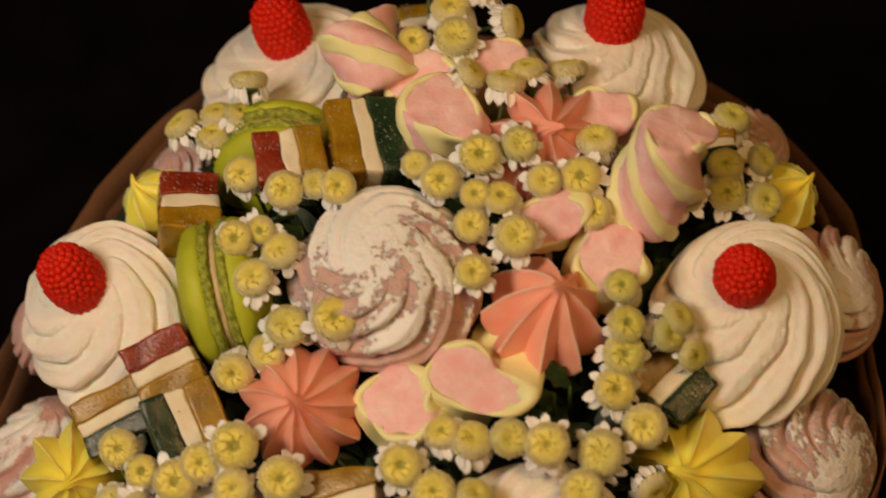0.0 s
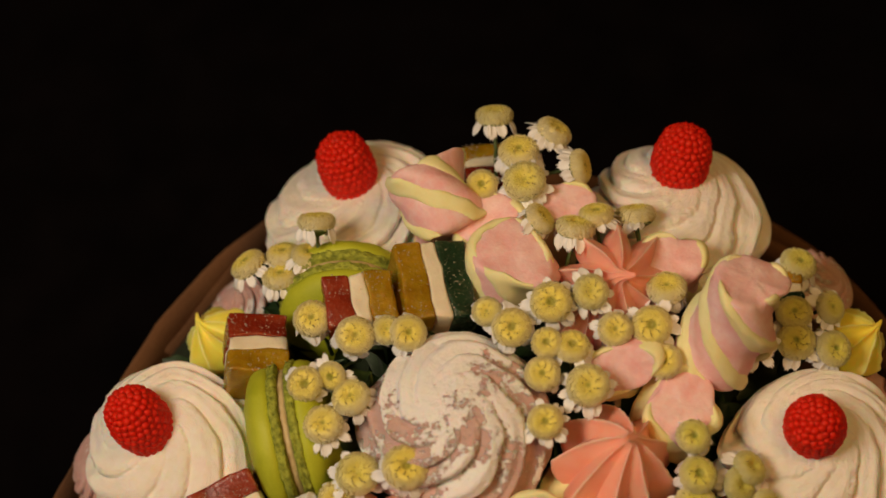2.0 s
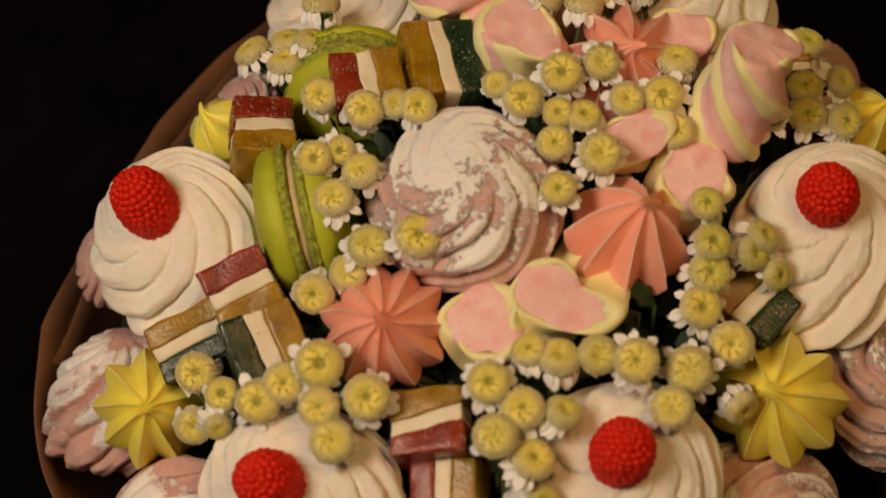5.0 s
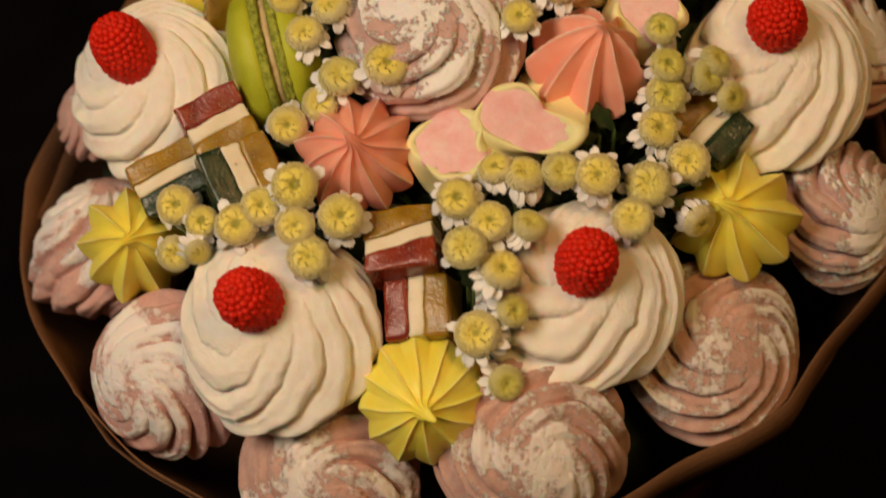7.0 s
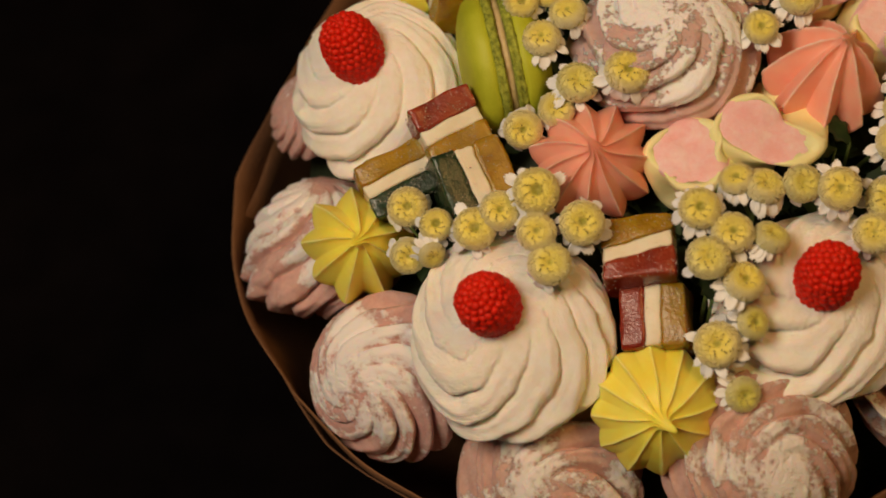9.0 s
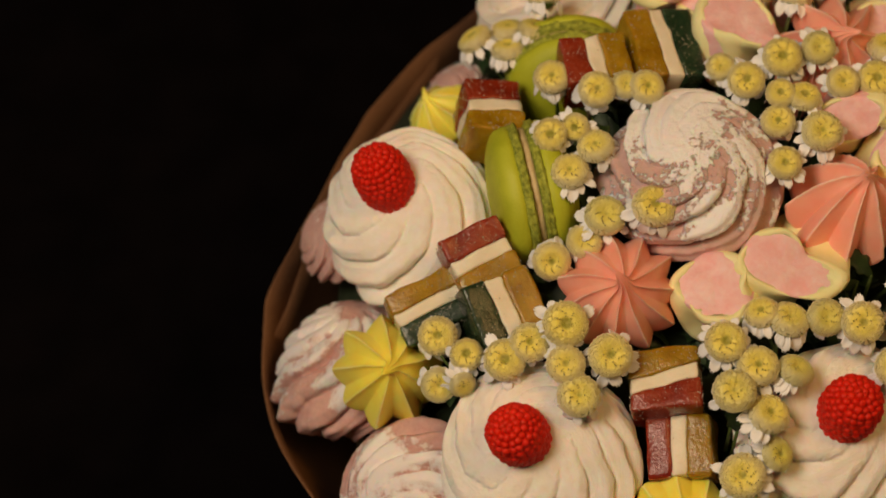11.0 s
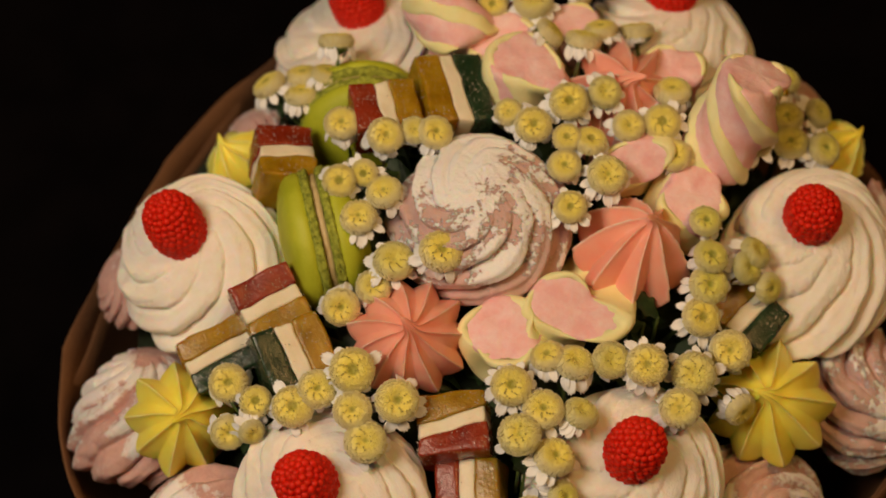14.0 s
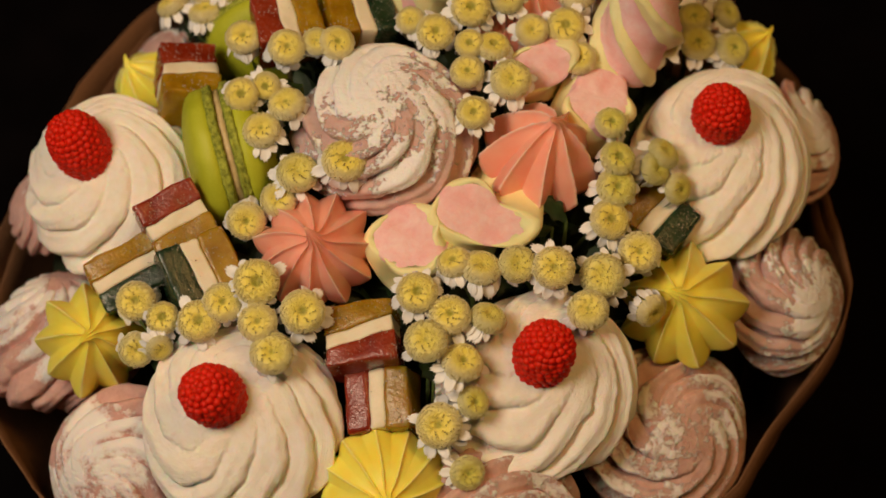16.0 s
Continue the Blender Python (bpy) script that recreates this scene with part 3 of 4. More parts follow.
def fruit_jelly(m, wide, tall, colours, slant=None):
    """A cut cube of two jellies with a milk layer between, sugared."""
    seed = round(1000 * (m.translation.x + m.translation.y), 2)
    deep = 0.021
    words = {"red": "red", "amber": "amber", "green": "dark green", "cream": "white"}
    cube = thing("fruit_jelly", m, f"sugared {words[colours[0]]}, white and {words[colours[2]]} layered fruit jelly cube", "candy", "fruit jellies")
    rng = random.Random(int(seed * 7))
    slant = rng.uniform(-0.09, 0.09) if slant is None else slant
    z = -tall / 2

    def poured(p):
        """Where a point lies once the layers have set aslant between the flat top and bottom."""
        return p[0], p[1], p[2] + slant * p[0] * max(0.0, 1 - abs(2 * p[2] / tall))

    for colour, share in zip(colours, (0.38, 0.24, 0.38)):
        step = tall * share
        out = 0.0 if colour != "cream" else 0.0004
        block = soft_box("layer", (-wide / 2 + out, -deep / 2 + out, z), (wide / 2 - out, deep / 2 - out, z + step + 0.0002), 0.0011, LAYERS[colour], 0.0009, seed)
        for v in block.vertices:
            v.co = poured(v.co)
        layer = part("layer", block, cube, f"{words[colour]} layer")
        verts, faces = [], []
        for _ in range(460 if colour != "cream" else 12):
            p = [rng.uniform(-0.5, 0.5) for _ in range(3)]
            k = rng.choice((0, 1, 1, 2)) if colour != "cream" else rng.choice((0, 1))
            p[k] = math.copysign(0.5, p[k])
            c = np.array(poured((p[0] * wide, p[1] * deep, z + step * (p[2] + 0.5))))
            size = rng.choice((0.00008, 0.00010, 0.00013, 0.00017, 0.00024, 0.00036))
            q = Euler([rng.uniform(0, 6) for _ in range(3)]).to_matrix()
            base = len(verts)
            verts += [c + size * np.array(q @ Vector(v)) for v in ((1, 0, 0), (-1, 0, 0), (0, 1, 0), (0, -1, 0), (0, 0, 1), (0, 0, -1))]
            faces += [tuple(base + i for i in f) for f in ((0, 2, 4), (2, 1, 4), (1, 3, 4), (3, 0, 4), (2, 0, 5), (1, 2, 5), (3, 1, 5), (0, 3, 5))]
        tagged(part("sugar", mesh_of("sugar", verts, faces, SUGAR, False), layer, "sugar crystals"), kind="stuff")
        z += step
    skewer(cube, m, 0.035)


def marshmallow(m, radius, length, stretch, wrap, seed, spin=0.0, nub=0.0):
    """A cut length of twisted rope marshmallow, its top face at the origin: pink, with lemon strands wound round."""
    rng = random.Random(seed + 11)
    m = m @ pose(0, 0, 0, 0, 0, spin)
    a0, b0, turns = rng.uniform(0, 6), rng.uniform(0, 6), (0.30 if wrap > 0.5 else 0.36) * length / 0.026
    strands = 3 if wrap > 0.5 else 4

    def outline(phi):
        r = radius * (1 + 0.12 * math.cos(2 * phi + a0) + (0.10 if stretch < 1.3 else 0.04) * math.cos(3 * phi + b0) + 0.03 * math.cos(5 * phi - a0))
        # a pinched corner with a waist beside it
        corner = (phi + 2.0) % (2 * math.pi) - 2.0
        r *= 1 + nub * (math.exp(-((corner - 0.35) / 0.30) ** 2) - 0.75 * math.exp(-((corner - 1.05) / 0.40) ** 2))
        return r * math.cos(phi) * stretch ** 0.5, r * math.sin(phi) / stretch ** 0.5

    def at(phi, k, z):
        x, y = outline(phi)
        w = -2 * math.pi * turns * z / length
        return k * (x * math.cos(w) - y * math.sin(w)), k * (x * math.sin(w) + y * math.cos(w))

    rings, count = [], 84
    shape = [(0.25, 0.0004), (0.55, 0.0004), (0.80, 0.0003), (0.92, 0.0001), (0.97, -0.0004), (0.995, -0.0014)]
    shape += [(1.0, -0.0022 - (length - 0.0044) * i / 14) for i in range(1, 14)] + [(0.985, -length + 0.0022), (0.93, -length + 0.0006), (0.7, -length)]
    for k, z in shape:
        ring = []
        for j in range(count):
            phi = 2 * math.pi * j / count
            x, y = at(phi, k, z)
            d = 0.0007 * wobble((x, y, z), 170.0, seed)
            ring.append(np.array((x * (1 + d / radius), y * (1 + d / radius), z + 0.0013 * wobble((x, y, 0), 120.0, seed + 2) + 0.0004 * wobble((x, y, 0), 330.0, seed))))
        rings.append(ring)
    mm = thing("marshmallow", m, "pink and lemon twisted rope marshmallow, cut short", "marshmallow", "twisted marshmallows")
    part("rope", rings_mesh("rope", rings, MALLOW), mm, "pink foam")
    # each strand starts as a lip on the cut face and winds down the side: radius share, height, then how far it swells outward and upward
    course_down = [(0.85, 0.0002, 0.0, 0.35), (0.89, 0.0002, 0.0, 0.8), (0.93, 0.0, 0.15, 1.0), (0.97, -0.0006, 0.5, 0.8), (1.0, -0.0016, 0.9, 0.4), (1.0, -0.0030, 1.0, 0.0)]
    course_down += [(1.0, -0.0030 - (length - 0.0030) * i / 22, 1.0, 0.0) for i in range(1, 23)]
    for s in range(strands):
        phi0 = a0 + 2 * math.pi * (s + rng.uniform(-0.10, 0.10)) / strands
        half = wrap * rng.uniform(0.8, 1.2)
        rows = []
        for k, z, out, up in course_down:
            wide = half * (0.9 + 0.35 * wobble((0.1 * s, z, k), 130.0, seed)) * (0.7 if k < 0.87 else 1.0)
            sect = []
            for j in range(26):
                if j < 15:
                    t = 1 - 2 * j / 14
                    swell = 0.0015 * (1 - abs(t) ** 2.6) - 0.0004
                else:
                    t = -1 + 2 * (j - 14) / 12
                    swell = -0.0012
                inset = 0.05 * wobble((0.3 * t, 0.2 * s, 0.0), 4.0, seed) if k < 0.95 else 0.0
                x, y = at(phi0 + wide * t, k + inset + out * swell / radius, z)
                d = 0.0007 * wobble((x, y, z), 170.0, seed)
                lift = 0.0013 * wobble((x, y, 0), 120.0, seed + 2) + 0.0004 * wobble((x, y, 0), 330.0, seed)
                sect.append(np.array((x * (1 + d / radius), y * (1 + d / radius), z + up * swell + lift)))
            rows.append(sect)
        part("strand", rings_mesh("strand", rows, STRIPE), mm, "lemon yellow strand")
    skewer(mm, m, 0.045)


def leaf(m, length, seed):
    """A small lobed leaf with a midrib fold."""
    verts, faces, n = [], [], 12
    for face in (0, 1):
        for i in range(n + 1):
            s = i / n
            w = length * 0.24 * math.sin(math.pi * min(0.985, 0.06 + 0.93 * s)) * (1 + 0.22 * math.sin(6 * math.pi * s + 0.3 * seed))
            z = length * 0.16 * math.sin(2.2 * s) - 0.0003 * face
            for k in (-1, -0.5, 0, 0.5, 1):
                verts.append((length * s, w * k, z + 0.22 * w * abs(k)))
    for face in (0, 1):
        base = face * (n + 1) * 5
        for i in range(n):
            for k in range(4):
                q = (base + i * 5 + k, base + (i + 1) * 5 + k, base + (i + 1) * 5 + k + 1, base + i * 5 + k + 1)
                faces.append(q if face else q[::-1])
    for i in range(n):
        for k in (0, 4):
            a, b = i * 5 + k, (i + 1) * 5 + k
            faces.append((a, b, b + (n + 1) * 5, a + (n + 1) * 5))
    lf = thing("leaf", m, "small green camomile leaf tucked between the sweets", "leaf", "loose leaves")
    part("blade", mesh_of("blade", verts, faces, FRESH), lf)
    down = m.to_3x3().inverted() @ Vector((0, 0, -1))
    part("stalk", tube("stalk", [(0, 0, 0), down * 0.010, down * 0.022], [0.0006, 0.0007, 0.0008], STEM, 6), lf)


# ---- flowers ----
def disc_mesh(seed, material):
    """A camomile button: a low dome with a dimple, crowded with florets in the spiral order of a real head.
    The outer ones stand as fuzzy knobs, a belt of open ones are small cups with dark throats, the inmost are shut buds."""
    rng = random.Random(seed)
    prof = [(0.0054, -0.0026), (0.0065, -0.0016), (0.0072, -0.0002), (0.0072, 0.0013), (0.0065, 0.0026), (0.0051, 0.0034), (0.0034, 0.0036), (0.0020, 0.0030), (0.0005, 0.0022)]
    verts, faces, dark, count = [], [], [], 36
    for r, z in prof:
        verts += [(r * math.cos(2 * math.pi * j / count), r * math.sin(2 * math.pi * j / count), z) for j in range(count)]
    for i in range(len(prof) - 1):
        for j in range(count):
            k = (j + 1) % count
            faces.append((i * count + j, i * count + k, (i + 1) * count + k, (i + 1) * count + j))
    faces.append(tuple(reversed(range(count))))
    faces.append(tuple(range((len(prof) - 1) * count, len(prof) * count)))
    total, belt_way = 660, rng.uniform(0, 6.28)
    q = prof[::-1]
    for k in range(total):
        s = math.sqrt((k + 0.5) / total)
        a = k * 2.39996 + rng.uniform(-0.12, 0.12)
        i = s * (len(prof) - 1)
        j = min(int(i), len(prof) - 2)
        r, z = (q[j][0] + (q[j + 1][0] - q[j][0]) * (i - j), q[j][1] + (q[j + 1][1] - q[j][1]) * (i - j))
        out = Vector((r * math.cos(a) * 0.9, r * math.sin(a) * 0.9, 0.0035 + z * 0.8)).normalized()
        c = Vector((r * math.cos(a), r * math.sin(a), z))
        side = out.orthogonal().normalized()
        other = out.cross(side)

        def ring(reach, lift, n, turn=0.0):
            base = len(verts)
            for t in range(n):
                w = 2 * math.pi * t / n + turn
                verts.append(tuple(c + out * lift + reach * (side * math.cos(w) + other * math.sin(w))))
            return base

        def skin(b0, b1, n):
            faces.extend((b0 + t, b0 + (t + 1) % n, b1 + (t + 1) % n, b1 + t) for t in range(n))

        middle = 0.17 + 0.07 * math.cos(a - belt_way)
        if abs(s - middle) < 0.11 + 0.06 * math.cos(a - belt_way) and k > 7:
            if k % 3:
                continue
            size = 0.00047 * rng.uniform(0.9, 1.1)
            b = [ring(size, 0.0, 6), ring(size * 1.05, size * 0.9, 6), ring(size * 0.74, size * 0.95, 6), ring(size * 0.70, size * 0.25, 6)]
            for b0, b1 in zip(b, b[1:]):
                skin(b0, b1, 6)
            dark.append(len(faces))
            faces.append(tuple(b[3] + t for t in range(6)))
        else:
            # shut buds in the heart, then ever longer tubes that open into little stars
            spread = min(1.0, max(0.0, (s - 0.34) / 0.3))
            size = 0.00036 * rng.uniform(0.85, 1.15)
            tall = size * 1.1 + spread * rng.uniform(0.0001, 0.0005)
            if spread > 0.2:
                out = (out + 0.16 * Vector((rng.uniform(-1, 1), rng.uniform(-1, 1), rng.uniform(-1, 1)))).normalized()
                b0, b1, b2, b3 = ring(size * 0.9, -0.0003, 5), ring(size * 0.95, tall * 0.6, 5), ring(size * 1.35, tall, 5, 0.3), ring(size * 1.35, tall, 5, 0.3)
                skin(b0, b1, 5)
                skin(b1, b2, 5)
                verts.append(tuple(c + out * tall * 0.86))
                faces.extend((b3 + t, b3 + (t + 1) % 5, len(verts) - 1) for t in range(5))
            else:
                b0, b1 = ring(size * 1.1, 0.0, 5), ring(size * 0.85, tall * 0.7, 5, 0.6)
                skin(b0, b1, 5)
                verts.append(tuple(c + out * tall))
                faces.extend((b1 + t, b1 + (t + 1) % 5, len(verts) - 1) for t in range(5))
    me = mesh_of("disc", verts, faces, material)
    me.materials.append(THROAT)
    for f in dark:
        me.polygons[f].material_index = 1
    return me


def petal_mesh(seed):
    """A short broad ray with three blunt teeth at its end, grooved along its length, with some thickness."""
    rng = random.Random(seed)
    verts, faces, rows, cols = [], [], 8, 7
    bent, skew, teeth = rng.uniform(0.0004, 0.0018), rng.uniform(-0.0007, 0.0007), rng.uniform(0.0006, 0.0012)
    for face in (0, 1):
        for i in range(rows):
            s = i / (rows - 1)
            wide = 0.0020 * math.sin(math.pi * (0.14 + 0.66 * s)) ** 0.7
            for j in range(cols):
                t = 2 * j / (cols - 1) - 1
                x = 0.0056 * s - 0.0011 * s * abs(t) ** 2.4 - teeth * s ** 4 * (0.5 - 0.5 * math.cos(3 * math.pi * t + math.pi))
                z = -bent * s * s + 0.0006 * t * t + 0.00022 * math.cos(3 * math.pi * t) * s - 0.00018 * face
                verts.append((x, wide * t + skew * s * s, z))
    for face in (0, 1):
        b = face * rows * cols
        for i in range(rows - 1):
            for j in range(cols - 1):
                q = (b + i * cols + j, b + (i + 1) * cols + j, b + (i + 1) * cols + j + 1, b + i * cols + j + 1)
                faces.append(q if face else q[::-1])
    edge = [i * cols for i in range(rows)] + [(rows - 1) * cols + j for j in range(1, cols)] + [i * cols + cols - 1 for i in range(rows - 2, -1, -1)]
    for a, b in zip(edge, edge[1:]):
        faces.append((a, b, b + rows * cols, a + rows * cols))
    return mesh_of("petal", verts, faces, PETAL)


DISCS = [disc_mesh(k, DISC) for k in range(5)]
LIME_DISCS = [disc_mesh(k, LIME_DISC) for k in range(5, 8)]
PETALS = [petal_mesh(k) for k in range(7)]
CUP = lathe("cup", [(0.0012, -0.0056), (0.0032, -0.0046), (0.0058, -0.0032), (0.0070, -0.0019)], 20, STEM)
STEMS = [tube("stem", [(0, 0, -0.005), (0.0006, 0.0003, -0.014), (0.002 * k - 0.002, 0.001, -0.026), (0.004 * k - 0.004, 0.0, -0.042)], [0.0009, 0.0008, 0.0009, 0.001], STEM, 7) for k in range(3)]
bloom = random.Random(21)


def camomiles(rows, unripe=False):
    for x, y, z, tilt, way, size in rows:
        axis = Vector((math.sin(radians(tilt)) * math.cos(radians(way)), math.sin(radians(tilt)) * math.sin(radians(way)), math.cos(radians(tilt))))
        m = Matrix.Translation((x, y, z)) @ (axis.to_track_quat("Z", "Y").to_matrix().to_4x4()) @ pose(0, 0, 0, 0, 0, bloom.uniform(0, 360)) @ Matrix.Scale(size, 4)
        f = thing("camomile", m, "young camomile head with a lime green button and short white petals" if unripe else "camomile head with a yellow button and short white petals", "flower", "camomiles")
        part("disc", bloom.choice(LIME_DISCS if unripe else DISCS), f, "lime floret button" if unripe else "yellow floret button")
        part("cup", CUP, f)
        part("stem", bloom.choice(STEMS), f, "thin green stem")
        n = bloom.choice((13, 14, 15, 16, 17))
        droop = bloom.uniform(0, 32) if bloom.random() < 0.46 else bloom.uniform(36, 66)
        bare = bloom.uniform(0, 360)
        for k in range(n):
            a = 360 * k / n + bloom.uniform(-8, 8)
            gone = abs((a - bare + 180) % 360 - 180) < 65
            if bloom.random() < (0.5 if gone else 0.06):
                continue
            s = bloom.uniform(0.78, 1.28)
            lean = droop + bloom.gauss(0, 13)
            part("petal", bloom.choice(PETALS), f, "", pose(0, 0, 0, 0, 0, a) @ pose(0.0061, 0, -0.0018, bloom.uniform(-24, 24), lean, bloom.uniform(-12, 12)) @ Matrix.Scale(s, 4))


# white zefirs, each with a jelly raspberry set into its tip
white_zefir(pose(-0.1066, -0.0090, 0.2716, 8.9, -21.2, 16.0), 0.0315, 0.0190, 0.0009, 0.0108, 1.00, 0.17, 1.00, 20)
raspberry(pose(-0.1138, -0.0059, 0.2888, -13.7, -17.4, 23.3))
white_zefir(pose(0.1182, -0.0063, 0.2770, 9.2, -16.7, 58.5), 0.0332, 0.0192, 0.0115, 0.0089, 1.03, 0.17, 1.00, 60)
raspberry(pose(0.1171, 0.0018, 0.2977, 3.2, -19.7, 58.2))
white_zefir(pose(-0.0559, -0.1058, 0.2635, -21.8, -12.4, 130.6), 0.0340, 0.0181, 0.0111, -0.0022, 1.00, 0.17, 1.00, 130)
raspberry(pose(-0.0621, -0.1036, 0.2811, -25.4, -1.4, 127.4))
white_zefir(pose(0.0473, -0.0923, 0.2661, -21.4, 3.2, -159.8), 0.0337, 0.0176, -0.0032, -0.0091, 1.05, 0.17, 1.00, 200)
raspberry(pose(0.0479, -0.0912, 0.2833, -7.3, -5.2, -159.3))
white_zefir(aimed(-0.0498, 0.0926, 0.2775, (-0.28, 0.20, 0.93), 80), 0.0340, 0.0175, -0.0010, 0.0021, 1.00, 0.13, 0.75, 280)
raspberry(pose(-0.0515, 0.0992, 0.2940, 12.6, -21.8, -79.7))
white_zefir(pose(0.0694, 0.0897, 0.2895, -16.8, -4.0, -28.0), 0.0328, 0.0205, -0.0050, 0.0022, 1.00, 0.17, 1.10, 330)
raspberry(pose(0.0685, 0.0991, 0.3068, -22.0, -1.7, -31.4))

# powdered pink zefirs
pink_zefir(pose(-0.0043, -0.0064, 0.3009, 9.8, -5.4, 9.2), 0.0308, 0.0293, 2, 8, 0.80, 10)
pink_zefir(pose(-0.0400, -0.1345, 0.2141, 37.4, -36.5, 21.5), 0.0318, 0.0270, 0, 9, 0.60, 40)
pink_zefir(pose(0.0298, -0.1330, 0.2357, 22.7, -45.4, 68.5), 0.0320, 0.0258, 0, 8, 0.85, 75)
pink_zefir(aimed(0.0950, -0.0910, 0.2285, (0.27, -0.46, 0.85), 60), 0.0310, 0.0255, 0, 8, 0.85, 120)
pink_zefir(pose(0.1410, -0.0371, 0.2370, -2.0, -47.6, 160.0), 0.0270, 0.0230, 2, 9, 0.60, 150)
pink_zefir(pose(-0.0975, -0.1035, 0.2311, -43.5, 28.3, 166.7), 0.0291, 0.0248, 1, 9, 0.60, 190)
pink_zefir(aimed(-0.1255, -0.0545, 0.2222, (-0.15, 0.60, 0.78), 40), 0.0296, 0.0345, 1, 11, 0.50, 230)
pink_zefir(pose(0.1469, 0.0174, 0.2597, -46.1, -6.3, -96.9), 0.0237, 0.0202, 1, 9, 0.60, 260)
pink_zefir(pose(0.1210, 0.0772, 0.2652, -44.5, -3.6, -67.1), 0.0152, 0.0128, 0, 9, 0.60, 300)
pink_zefir(pose(-0.0912, 0.0614, 0.2580, 1.0, -37.8, -25.0), 0.0136, 0.0116, 1, 9, 0.60, 330)
pink_zefir(pose(-0.1339, -0.0011, 0.2459, -8.1, -45.7, 19.7), 0.0168, 0.0142, 1, 9, 0.60, 20)

# meringue kisses
meringue(pose(-0.0300, -0.0502, 0.2927, 23.8, -0.6, 5.2), 0.0222, 0.0200, 'coral', 11, False, 16)
meringue(pose(0.0496, -0.0172, 0.2997, 7.5, 11.4, 26.0), 0.0227, 0.0250, 'coral', 9, True, 34)
meringue(pose(0.0479, 0.0470, 0.3136, 22.8, -2.0, 12.2), 0.0218, 0.0185, 'coral', 9, True, 22)
meringue(pose(0.0373, 0.0344, 0.3085, -4.7, 11.7, -1.0), 0.0123, 0.0110, 'coral', 8, False, 8)
meringue(pose(-0.0065, -0.1260, 0.2566, 41.5, -3.7, 7.4), 0.0229, 0.0200, 'yellow', 12, False, 20)
meringue(pose(-0.1114, -0.0656, 0.2580, 26.1, -2.9, 20.8), 0.0213, 0.0200, 'yellow', 9, True, 29)
meringue(pose(0.1020, -0.0582, 0.2652, 20.7, -9.9, -3.7), 0.0240, 0.0200, 'yellow', 9, True, 9)
meringue(pose(-0.0966, 0.0399, 0.2738, -8.3, -33.9, 4.7), 0.0144, 0.0110, 'yellow', 8, True, 8)
meringue(pose(0.1322, 0.0430, 0.2868, -2.2, 40.8, 6.2), 0.0136, 0.0110, 'yellow', 8, True, 18)

# pistachio macarons
macaron(pose(-0.0616, -0.0058, 0.2893, -83.6, 24.3, -74.6), 0.0258)
macaron(pose(-0.0481, 0.0486, 0.2884, 78.5, 0.5, 2.6), 0.0245)

# layered fruit jellies
fruit_jelly(pose(-0.0784, 0.0216, 0.2953, 88.6, 11.9, 8.0), 0.0209, 0.0237, ('red', 'cream', 'amber'))
fruit_jelly(pose(-0.0410, 0.0331, 0.3126, 92.9, -9.6, 103.2), 0.0189, 0.0240, ('red', 'cream', 'amber'))
fruit_jelly(pose(-0.0169, 0.0421, 0.3107, 101.7, -4.9, 102.9), 0.0297, 0.0254, ('amber', 'cream', 'green'))
fruit_jelly(pose(-0.0799, -0.0350, 0.2869, 112.6, -8.0, 28.7), 0.0234, 0.0226, ('red', 'cream', 'amber'))
fruit_jelly(pose(-0.0967, -0.0465, 0.2707, 107.1, -8.9, 28.3), 0.0286, 0.0204, ('amber', 'cream', 'green'))
fruit_jelly(pose(-0.0716, -0.0526, 0.2810, 89.0, -23.5, 116.7), 0.0241, 0.0257, ('green', 'cream', 'amber'))
fruit_jelly(pose(-0.0133, -0.0817, 0.2824, 101.2, -8.3, 2.5), 0.0251, 0.0219, ('amber', 'cream', 'red'), -0.30)
fruit_jelly(pose(-0.0065, -0.0990, 0.2686, 75.5, -17.5, 93.3), 0.0220, 0.0220, ('red', 'cream', 'amber'))
fruit_jelly(pose(0.0927, -0.0291, 0.2752, 100.3, -7.0, 50.7), 0.0207, 0.0245, ('amber', 'cream', 'green'))
fruit_jelly(pose(-0.0010, 0.1075, 0.2870, 85.1, 1.9, 9.9), 0.0188, 0.0167, ('amber', 'cream', 'red'))
fruit_jelly(pose(0.1068, 0.0576, 0.2877, 90.8, -5.6, 5.1), 0.0165, 0.0165, ('amber', 'cream', 'green'))

# twisted marshmallows
marshmallow(pose(0.0023, 0.0670, 0.3201, 6.4, -12.2, 38.7), 0.0124, 0.024, 1.00, 0.75, 40)
marshmallow(aimed(0.0112, 0.0512, 0.3250, (0.06, 0.04, 1.0), -20), 0.0140, 0.022, 1.05, 1.02, 100)
marshmallow(pose(0.0296, 0.0757, 0.3190, 4.5, 3.8, 10.3), 0.0104, 0.024, 1.00, 0.75, 10)
marshmallow(pose(0.0671, 0.0544, 0.3189, 3.9, -7.5, 69.8), 0.0107, 0.026, 1.10, 0.75, 70)
marshmallow(pose(0.0496, 0.0104, 0.3177, 43.6, -18.5, 9.9), 0.0111, 0.026, 1.35, 0.75, 20)
marshmallow(pose(0.0716, 0.0005, 0.3130, -5.8, -10.9, 151.2), 0.0126, 0.026, 1.05, 0.75, 150)
marshmallow(pose(0.0020, -0.0514, 0.3008, 17.6, -10.5, -3.3), 0.0131, 0.026, 1.22, 1.05, 0)
